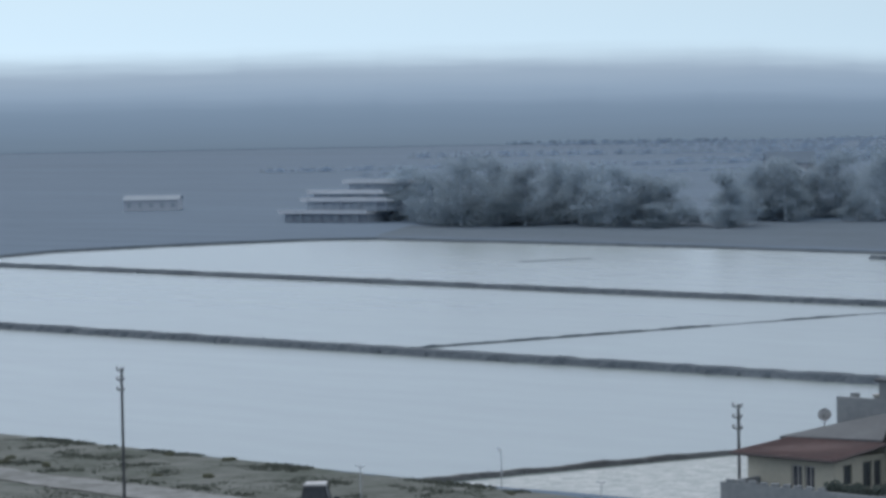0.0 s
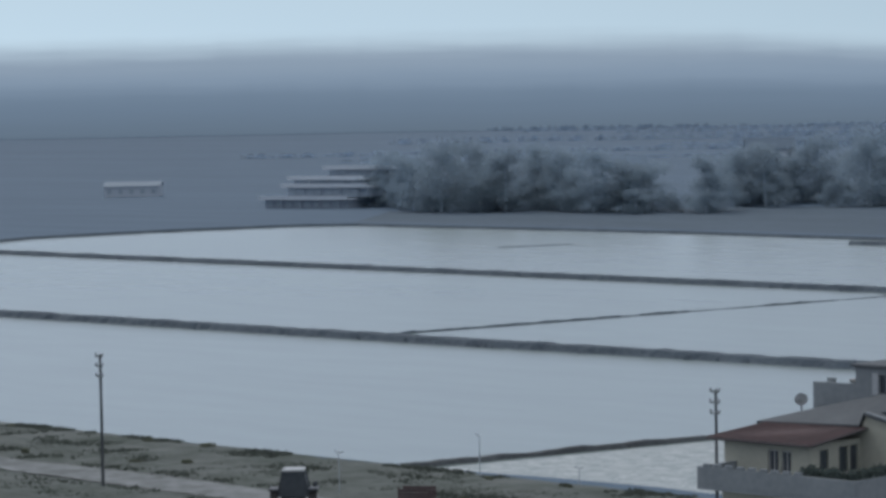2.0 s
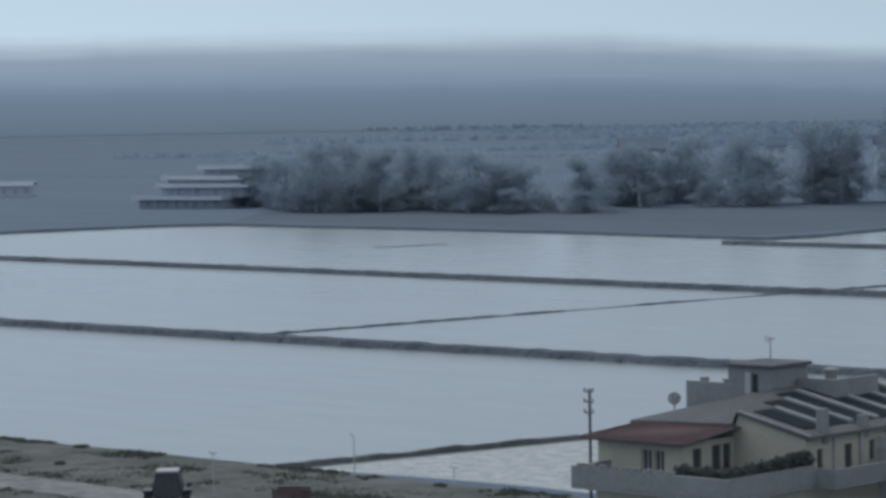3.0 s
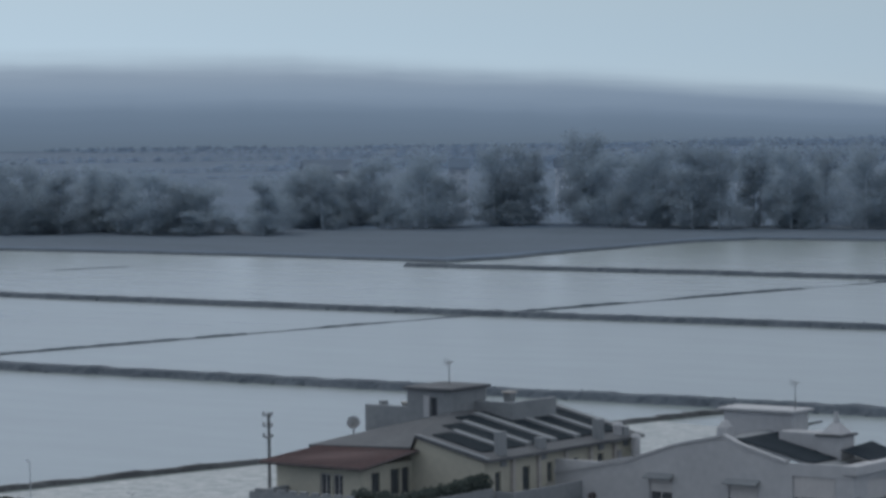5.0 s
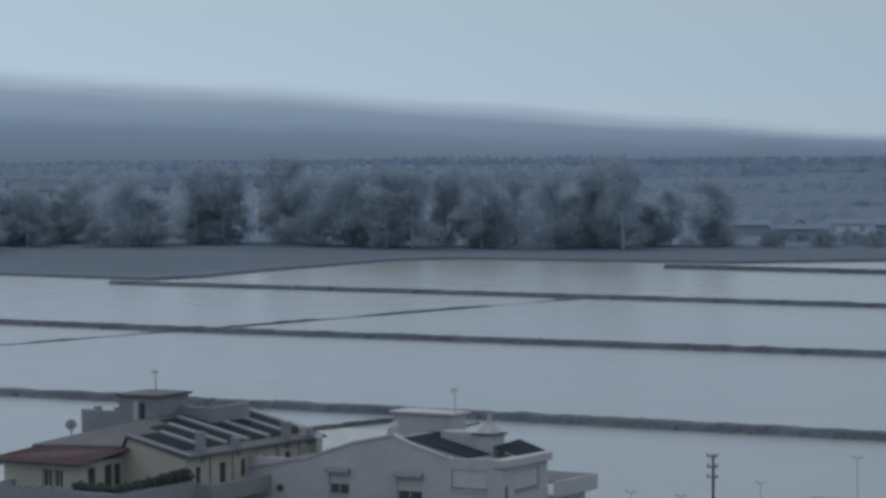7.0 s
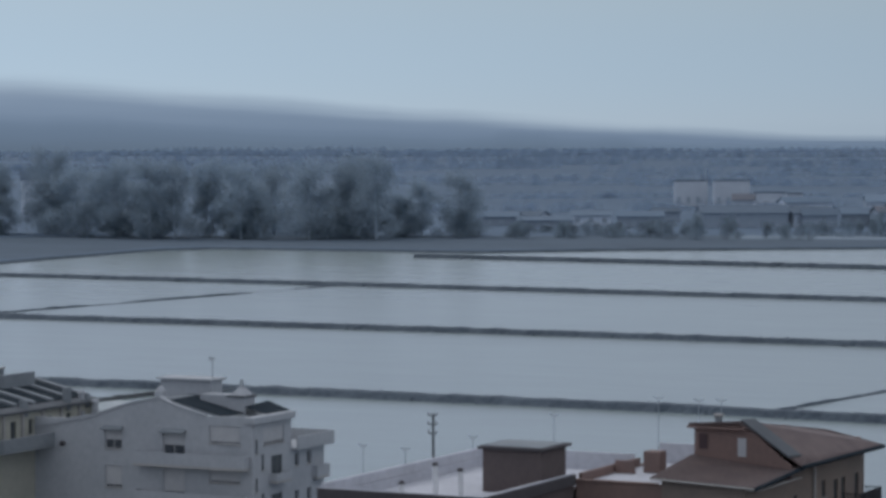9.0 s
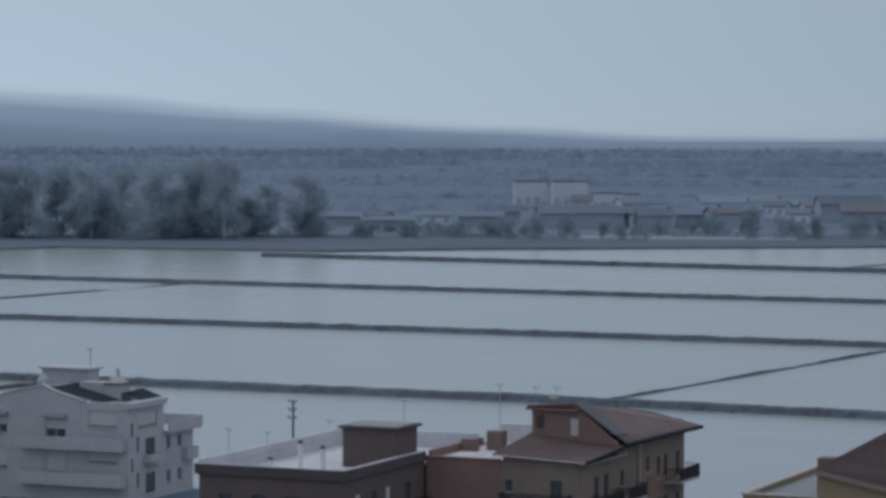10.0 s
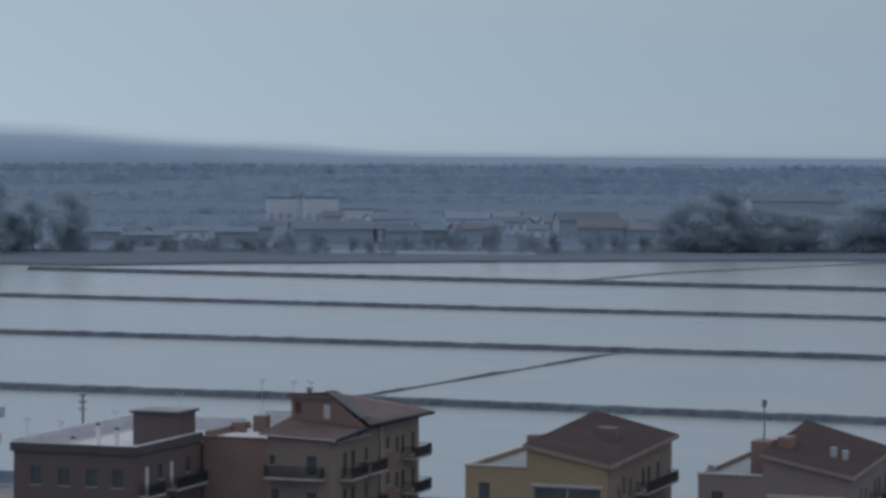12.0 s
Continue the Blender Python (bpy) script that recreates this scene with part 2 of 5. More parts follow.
def block(bm, x0, x1, y0, y1, z0, z1, bevel=0.0):
    made = bmesh.ops.create_cube(bm, size=1, matrix=Matrix.Translation(((x0 + x1) / 2, (y0 + y1) / 2, (z0 + z1) / 2)) @ Matrix.Diagonal((abs(x1 - x0), abs(y1 - y0), abs(z1 - z0), 1)))
    if bevel:
        vs = set(made["verts"])
        bmesh.ops.bevel(bm, geom=[e for e in bm.edges if e.verts[0] in vs and e.verts[1] in vs], offset=bevel, segments=1, affect="EDGES")
    return bm


def boxes(*rows, bevel=0.0):
    """One bmesh a box; part() links each as a piece of its own."""
    made = [block(bmesh.new(), *r, bevel=bevel) for r in rows]
    return made if len(made) > 1 else made[0]


def prism(bm, outline, lift):
    """A solid from a planar outline pushed by lift."""
    lift = Vector(lift)
    a = [bm.verts.new(p) for p in outline]
    b = [bm.verts.new(Vector(p) + lift) for p in outline]
    bm.faces.new(a)
    bm.faces.new(b[::-1])
    for i in range(len(a)):
        j = (i + 1) % len(a)
        bm.faces.new((a[j], a[i], b[i], b[j]))
    bmesh.ops.recalc_face_normals(bm, faces=bm.faces)
    return bm


def solid(outline, lift):
    return prism(bmesh.new(), outline, lift)


def tube(bm, a, b, r0, r1=None, sides=8):
    a, b = Vector(a), Vector(b)
    d = b - a
    m = Matrix.Translation((a + b) / 2) @ d.to_track_quat("Z", "Y").to_matrix().to_4x4()
    bmesh.ops.create_cone(bm, cap_ends=True, segments=sides, radius1=r0, radius2=r0 if r1 is None else r1, depth=d.length, matrix=m)
    return bm


def rod(a, b, r0, r1=None, sides=8):
    return tube(bmesh.new(), a, b, r0, r1, sides)


def put(face, plane, a, z, depth):
    """A point on a wall that faces south (S, towards -y) or east (E, towards +x), so far behind its outer plane."""
    return (a, plane + depth, z) if face == "S" else (plane - depth, a, z)


def wall_mesh(face, plane, a0, a1, z0, z1, holes=(), thick=0.3):
    """A wall slab with rectangular openings (a0, a1, z0, z1) that go through it."""
    bm = bmesh.new()
    aa = sorted({a0, a1, *(h[0] for h in holes), *(h[1] for h in holes)})
    zz = sorted({z0, z1, *(h[2] for h in holes), *(h[3] for h in holes)})
    full = {}
    for i in range(len(aa) - 1):
        for j in range(len(zz) - 1):
            ca, cz = (aa[i] + aa[i + 1]) / 2, (zz[j] + zz[j + 1]) / 2
            full[i, j] = not any(h[0] < ca < h[1] and h[2] < cz < h[3] for h in holes)

    def quad(*pts):
        bm.faces.new([bm.verts.new(put(face, plane, *p)) for p in pts])

    for (i, j), on in full.items():
        if not on:
            continue
        l, r, b, t = aa[i], aa[i + 1], zz[j], zz[j + 1]
        for d in (0, thick):
            quad((l, b, d), (r, b, d), (r, t, d), (l, t, d))
        for (di, dj), (p, q) in {(-1, 0): ((l, b), (l, t)), (1, 0): ((r, b), (r, t)), (0, -1): ((l, b), (r, b)), (0, 1): ((l, t), (r, t))}.items():
            if not full.get((i + di, j + dj), False):
                quad((*p, 0), (*q, 0), (*q, thick), (*p, thick))
    bmesh.ops.remove_doubles(bm, verts=bm.verts, dist=0.001)
    bmesh.ops.recalc_face_normals(bm, faces=bm.faces)
    return bm


def panel_on(face, plane, a0, a1, z0, z1, d0, d1, bm=None):
    p, q = put(face, plane, a0, z0, d0), put(face, plane, a1, z1, d1)
    return block(bm or bmesh.new(), *sorted((p[0], q[0])), *sorted((p[1], q[1])), *sorted((p[2], q[2])))


def window(parent, face, plane, a0, a1, z0, z1, style="plain"):
    """A recessed window: frame with a mullion, pane, sill, and by style shutters, a rolled shutter or an awning."""
    fr = bmesh.new()
    w = 0.07
    for r in ((a0, a0 + w, z0, z1), (a1 - w, a1, z0, z1), (a0 + w, a1 - w, z0, z0 + w), (a0 + w, a1 - w, z1 - w, z1)):
        panel_on(face, plane, *r, 0.12, 0.19, fr)
    if a1 - a0 > 0.7:
        c = (a0 + a1) / 2
        panel_on(face, plane, c - 0.03, c + 0.03, z0 + w, z1 - w, 0.125, 0.185, fr)
    win = part("window", fr, M_FRAME if style != "dark" else M_SHUTTER, parent)
    part("pane", panel_on(face, plane, a0 + w, a1 - w, z0 + w, z1 - w, 0.15, 0.165), M_GLASS, win)
    part("sill", panel_on(face, plane, a0 - 0.08, a1 + 0.08, z0 - 0.07, z0, -0.08, 0.14), M_TRIM, win)
    if style == "shutters":
        for l, r in ((a0 - 0.42, a0 - 0.02), (a1 + 0.02, a1 + 0.42)):
            part("shutter", panel_on(face, plane, l, r, z0, z1, -0.06, -0.005), M_SHUTTER, win)
    if style in ("roller", "awning"):
        part("roller_shutter", panel_on(face, plane, a0 + w, a1 - w, z0 + (z1 - z0) * (0.12 if style == "roller" else 0.42), z1 - w, 0.08, 0.118), M_FRAME, win)
    if style == "awning":
        bm = bmesh.new()
        pts = [put(face, plane, a0 - 0.15, z1 + 0.12, 0.0), put(face, plane, a0 - 0.15, z1 - 0.12, -0.5), put(face, plane, a0 - 0.15, z1 - 0.2, -0.5), put(face, plane, a0 - 0.15, z1 - 0.0, 0.0)]
        p, q = Vector(put(face, plane, a0 - 0.15, z1, 0)), Vector(put(face, plane, a1 + 0.15, z1, 0))
        prism(bm, pts, q - p)
        part("awning", bm, M_GREY, win, "weathered grey awning")
    return win


def balcony(parent, face, plane, a0, a1, z, out=1.1, rail=0.95, solid_front=False):
    slab = part("balcony", panel_on(face, plane, a0, a1, z - 0.18, z, -out, -0.003), M_TRIM, parent)
    if solid_front:
        bm = bmesh.new()
        panel_on(face, plane, a0, a1, z, z + rail, -out, -out + 0.1, bm)
        panel_on(face, plane, a0, a0 + 0.1, z, z + rail, -out + 0.1, -0.003, bm)
        panel_on(face, plane, a1 - 0.1, a1, z, z + rail, -out + 0.1, -0.003, bm)
        part("parapet", bm, solid_front, slab)
        return
    bm = bmesh.new()
    for zz in (z + rail - 0.05, z + 0.1):
        panel_on(face, plane, a0, a1, zz, zz + 0.05, -out, -out + 0.05, bm)
        panel_on(face, plane, a0, a0 + 0.05, zz, zz + 0.05, -out + 0.05, -0.003, bm)
        panel_on(face, plane, a1 - 0.05, a1, zz, zz + 0.05, -out + 0.05, -0.003, bm)
    n = max(4, int((a1 - a0) / 0.1))
    for i in range(n + 1):
        a = a0 + 0.02 + (a1 - a0 - 0.04) * i / n
        panel_on(face, plane, a - 0.02, a + 0.02, z, z + rail, -out + 0.012, -out + 0.045, bm)
    for s in (a0, a1 - 0.04):
        for i in range(1, 6):
            panel_on(face, plane, s, s + 0.04, z, z + rail, -out * i / 6 - 0.02, -out * i / 6 + 0.02, bm)
    part("railing", bm, M_RAIL, slab)


def chimney(parent, x, y, z0, z1, w=0.5, mat=M_WHITE, cap=True):
    c = part("chimney", boxes((x - w / 2, x + w / 2, y - w / 2, y + w / 2, z0, z1 - 0.12), bevel=0.02), mat, parent)
    if cap:
        part("cap", boxes((x - w / 2 - 0.08, x + w / 2 + 0.08, y - w / 2 - 0.08, y + w / 2 + 0.08, z1 - 0.12, z1), bevel=0.02), M_TRIM, c)


def slab_roof(corners, thick):
    """A pitched roof plane from its four upper corners, as a slab with ribs down the slope left to the material."""
    return solid(corners, (0, 0, -thick))


def ribs_on(corners, count, w=0.07, h=0.06):
    """Raised tile ribs that run from the first edge (0-1) to the opposite edge (3-2)."""
    bm = bmesh.new()
    p0, p1, p2, p3 = (Vector(c) for c in corners)
    side = (p1 - p0).normalized() * w / 2
    for i in range(count):
        f = (i + 0.5) / count
        a, b = p0.lerp(p1, f), p3.lerp(p2, f)
        prism(bm, [a - side, a + side, a + side * 0.3 + Vector((0, 0, h)), a - side * 0.3 + Vector((0, 0, h))], b - a)
    return bm


def aerial(at, height, label):
    x, y, z = at
    t = thing("tv_aerial", label, "aerial", at)
    part("mast", rod((x, y, z), (x, y, z + height), 0.035, 0.025), M_METAL, t)
    bm = bmesh.new()
    tube(bm, (x - 0.28, y - 0.07, z + height - 0.1), (x + 0.26, y + 0.07, z + height - 0.06), 0.022)
    for i in range(6):
        c = x - 0.25 + i * 0.1
        tube(bm, (c + 0.03, y - 0.2, z + height - 0.09), (c - 0.03, y + 0.2, z + height - 0.07), 0.014)
    part("boom", bm, M_METAL, t)
    bm = bmesh.new()
    for k in range(5):
        q = z + height - 0.3 + k * 0.1
        tube(bm, (x - 0.28, y - 0.2, q), (x - 0.28, y + 0.2, q), 0.01, sides=5)
    part("reflector", bm, M_METAL, t)
    return t


def dish(at, r, label, mast=0.55):
    x, y, z = at
    t = thing("satellite_dish", label, "satellite dish", at)
    part("mast", rod((x, y, z), (x, y, z + mast), 0.04), M_METAL, t)
    bm = bmesh.new()
    rings = 5
    rows = []
    for i in range(rings + 1):
        q = r * i / rings
        rows.append([bm.verts.new((q * math.cos(a * math.pi / 9), -0.35 * (q / r) ** 2 * r, q * math.sin(a * math.pi / 9))) for a in range(18)] if i else [bm.verts.new((0, 0, 0))])
    for i in range(rings):
        for a in range(18):
            b = (a + 1) % 18
            bm.faces.new((rows[i][0], rows[1][a], rows[1][b]) if i == 0 else (rows[i][a], rows[i + 1][a], rows[i + 1][b], rows[i][b]))
    bmesh.ops.solidify(bm, geom=bm.faces[:], thickness=0.03)
    bmesh.ops.transform(bm, verts=bm.verts, matrix=Matrix.Translation((x, y, z + mast)) @ Matrix.Rotation(radians(35), 4, "Z") @ Matrix.Rotation(radians(-25), 4, "X"))
    d = part("reflector", bm, M_DISH, t)
    part("feed_arm", rod((x, y, z + mast - 0.1), (x + 0.3 * r, y - r * 0.8, z + mast + 0.05), 0.025), M_METAL, d)
    return t


# ---- ground, water, dikes ----
GROUND = 0.6
SHORE = [(-700, 250), (-640, 272), (-260, 272), (-228, 272.5), (-204, 274.5), (-185, 274), (-150, 273), (-100, 266), (-60, 264), (200, 262), (420, 270), (420, 900), (100, 880), (-60, 862), (-150, 838), (-200, 812), (-262, 774), (-320, 738), (-346, 713), (-420, 706),
         (-427, 692), (-425, 640), (-421, 606), (-424, 592), (-480, 598), (-590, 598), (-602, 588), (-612, 550), (-613, 519), (-604, 496), (-640, 440), (-700, 400)]


def shoreline(step=4.0, rough=0.8):
    pts = []
    for (x0, y0), (x1, y1) in zip(SHORE, SHORE[1:] + SHORE[:1]):
        n = max(1, int(math.hypot(x1 - x0, y1 - y0) / step))
        for i in range(n):
            x, y = x0 + (x1 - x0) * i / n, y0 + (y1 - y0) * i / n
            k = noise.noise_vector((x * 0.06, y * 0.06, 1.5)) * rough + noise.noise_vector((x * 0.3, y * 0.3, 7.5)) * rough * 0.4
            pts.append((x + k.x, y + k.y))
    return pts


def make_ground():
    bm = bmesh.new()
    inner = shoreline()
    loop = [bm.verts.new((x, y, GROUND)) for x, y in inner]
    edges = [bm.edges.new((loop[i], loop[(i + 1) % len(loop)])) for i in range(len(loop))]
    rim = [bm.verts.new((4700 * math.cos(a), 4700 * math.sin(a), GROUND)) for a in (i * math.tau / 72 for i in range(72))]
    edges += [bm.edges.new((rim[i], rim[(i + 1) % 72])) for i in range(72)]
    bmesh.ops.triangle_fill(bm, edges=edges, use_beauty=True)
    foot = []
    for i, (x, y) in enumerate(inner):
        px, py = inner[i - 1]
        qx, qy = inner[(i + 1) % len(inner)]
        d = Vector((qx - px, qy - py, 0)).normalized()
        foot.append(bm.verts.new((x - d.y * 1.6, y + d.x * 1.6, -0.6)))
    for i in range(len(loop)):
        j = (i + 1) % len(loop)
        bm.faces.new((loop[i], loop[j], foot[j], foot[i]))
    bm.faces.new(foot)
    bmesh.ops.recalc_face_normals(bm, faces=bm.faces)
    up = sum(f.normal.z * f.calc_area() for f in bm.faces)
    if up < 0:
        bmesh.ops.reverse_faces(bm, faces=bm.faces)
    for f in bm.faces:
        f.material_index = 1 if 0.05 < f.normal.z < 0.95 else 0
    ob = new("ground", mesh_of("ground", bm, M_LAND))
    ob.data.materials.append(M_DIKE)
    tagged(ob, "flat plain of fields and scrub, coloured blue-grey for haze", "ground", kind="structure")


def sheet(name, outline, z, material, label, category):
    bm = bmesh.new()
    f = bm.faces.new([bm.verts.new((x, y, z)) for x, y in outline])
    if f.normal.z < 0:
        f.normal_flip()
    bmesh.ops.triangulate(bm, faces=bm.faces)
    ob = new(name, mesh_of(name, bm, material))
    return tagged(ob, label, category, kind="structure")


make_ground()
sheet("water", [(-705, 246), (425, 254), (425, 905), (-705, 905)], 0.0, M_WATER, "still pale grey water of the flooded salt pans", "water")


def strip(points, width, height, step=0.7, rough=0.32, sink=0.0, seed=0.0):
    """An earth bank along a line, with uneven edges and crest."""
    bm = bmesh.new()
    rows = []
    for (x0, y0), (x1, y1) in zip(points, points[1:]):
        d = Vector((x1 - x0, y1 - y0, 0))
        n = max(2, int(d.length / step))
        side = Vector((-d.y, d.x, 0)).normalized()
        for i in range(n + (1 if (x1, y1) == points[-1] else 0)):
            p = Vector((x0, y0, 0)) + d * (i / n)
            k = noise.noise((p.x * 0.3, p.y * 0.3, seed)) * rough * 0.6 + noise.noise((p.x * 1.1, p.y * 1.1, seed + 3)) * rough * 0.6
            g = noise.noise((p.x * 0.05, p.y * 0.05, seed + 9))
            w = width / 2 * (1 + 0.3 * noise.noise((p.x * 0.7, p.y * 0.7, seed + 5)) + 0.15 * noise.noise((p.x * 0.04, p.y * 0.04, seed + 6)))
            top = height + k * 0.7 + min(0, g) * sink
            rows.append([bm.verts.new(p + side * (o * w + k * 0.5) + Vector((0, 0, z))) for o, z in ((-1.5, -0.5), (-0.95, 0.12 + k * 0.2 - sink * 0.12), (-0.6, top * 0.9), (0, top), (0.6, top * 0.85), (0.95, 0.1 - sink * 0.12), (1.5, -0.5))])
    for a, b in zip(rows, rows[1:]):
        for i in range(6):
            bm.faces.new((a[i], b[i], b[i + 1], a[i + 1]))
    rng = random.Random(seed)
    for row in rows[::2]:
        for _ in range(2):
            if rng.random() < 0.35:
                continue
            o = rng.choice((-1, 1)) * rng.uniform(0.35, 1.25)
            mid = row[3].co
            p = mid + (row[5].co - mid) * o
            p.z = max(-0.05, mid.z * (1.05 - abs(o) * 0.75)) - sink * 0.15
            r = rng.uniform(0.18, 0.42) * min(1.0, width / 2.5)
            top = bm.verts.new(p + Vector((rng.uniform(-0.2, 0.2) * r, 0, r * rng.uniform(0.5, 1.0))))
            ring = [bm.verts.new(p + Vector((math.cos(a) * r * rng.uniform(0.7, 1.4), math.sin(a) * r * rng.uniform(0.6, 1.1), -0.1))) for a in (0.3, 1.6, 2.8, 4.1, 5.3)]
            for i in range(5):
                bm.faces.new((ring[i], ring[(i + 1) % 5], top))
    bmesh.ops.recalc_face_normals(bm, faces=bm.faces)
    return bm


def dike(points, width, height, label, material=M_DIKE, **more):
    ob = new("dike", mesh_of("dike", strip(points, width, height, **more), material))
    return tagged(ob, label, "dike", "dikes between the salt pans", "structure")


dike([(-690, 360), (-320, 363), (-210, 366), (-150, 366), (-67, 361), (300, 357)], 4.2, 0.78, "long dark earth dike between flooded pans", seed=1.0)
dike([(-625, 474), (-430, 469), (-320, 465.5), (-215, 467), (-150, 466), (-87, 465), (300, 458)], 4.0, 0.75, "long dark earth dike between flooded pans", seed=2.0)
dike([(-422, 577), (-300, 573), (-195, 568), (-106, 566), (300, 552)], 4.0, 0.75, "long dark earth dike between flooded pans", seed=3.0)
dike([(-350, 687), (-200, 675), (-125, 672), (300, 650)], 4.4, 0.95, "broad dark earth dike near the far shore", seed=4.0)
dike([(-232, 271), (-213, 361)], 1.5, 0.4, "narrow dark dike beside a crusted shallow pan", M_WETMUD, seed=5.0)
dike([(-334, 363), (-322, 465)], 1.2, 0.22, "narrow broken dike half sunk in the water", seed=6.0, sink=0.55)
dike([(-321, 466), (-308, 571)], 1.3, 0.3, "narrow broken dike half sunk in the water", seed=7.0, sink=0.7)
dike([(-140.6, 366), (-129.0, 466)], 0.95, 0.3, "narrow dark dike crossing between two long dikes", seed=8.0, sink=0.45)
dike([(-206, 675), (-193, 736), (-152, 825)], 1.6, 0.3, "narrow low dike running to the far shore", seed=9.0, sink=0.3)
dike([(-480, 536), (-476, 553)], 1.6, 0.08, "low mud bar just above the water", seed=11.0, sink=0.2)

sheet("salt_crust", [(-229, 276), (-203, 277), (-188, 283), (-184, 300), (-192, 345), (-214, 350)], 0.012, M_CRUST, "shallow pan crusted with pale broken salt", "salt pan")


def rough_sheet(name, x0, x1, y0, y1, z, material, label, category, step=1.5, amp=0.25, kind="structure", flat=()):
    bm = bmesh.new()
    nx, ny = int((x1 - x0) / step), int((y1 - y0) / step)
    g = []
    for j in range(ny + 1):
        row = []
        for i in range(nx + 1):
            x, y = x0 + (x1 - x0) * i / nx, y0 + (y1 - y0) * j / ny
            edge = min(1.0, (y1 - y) / 3.0)
            if any(a0 - 1.6 < x < a1 + 1.6 and b0 - 1.6 < y < b1 + 1.6 for a0, a1, b0, b1 in flat):
                edge = 0.0
            h = noise.noise((x * 0.15, y * 0.25, 2.0)) * amp + noise.noise((x * 0.6, y * 0.6, 5.0)) * amp * 0.5
            if j in (0, ny):
                y += noise.noise((x * 0.12, y, 3.0)) * 0.7 * min(1.0, step) + noise.noise((x * 0.7, y, 8.0)) * 0.4 * min(1.0, step)
            row.append(bm.verts.new((x, y, z + max(0.0, h + amp * 0.4) * max(0.0, edge))))
        g.append(row)
    for j in range(ny):
        for i in range(nx):
            bm.faces.new((g[j][i], g[j][i + 1], g[j + 1][i + 1], g[j + 1][i]))
    return tagged(new(name, mesh_of(name, bm, material)), label, category, kind=kind)


rough_sheet("grass_bank", -420, -196, 228, 272.1, GROUND + 0.01, M_GRASS, "rough dull green grass bank along the pans", "grass", flat=[(-420, -224, 250.4, 255.6), (-223.99, -205, 247, 255.5)])
rough_sheet("dirt_road", -420, -224, 250.4, 255.6, GROUND + 0.03, M_DIRT, "pale dirt track along the grass bank", "road", step=1.0, amp=0.1)
rough_sheet("dirt_yard", -223.99, -205, 247, 255.5, GROUND + 0.05, M_DIRT, "pale gravel yard beside the track", "yard", step=1.0, amp=0.08)
rough_sheet("town_ground", -196, 120, 120, 261.5, GROUND + 0.01, M_DIRT, "bare pale ground between the apartment houses", "ground", step=6.0, amp=0.05)


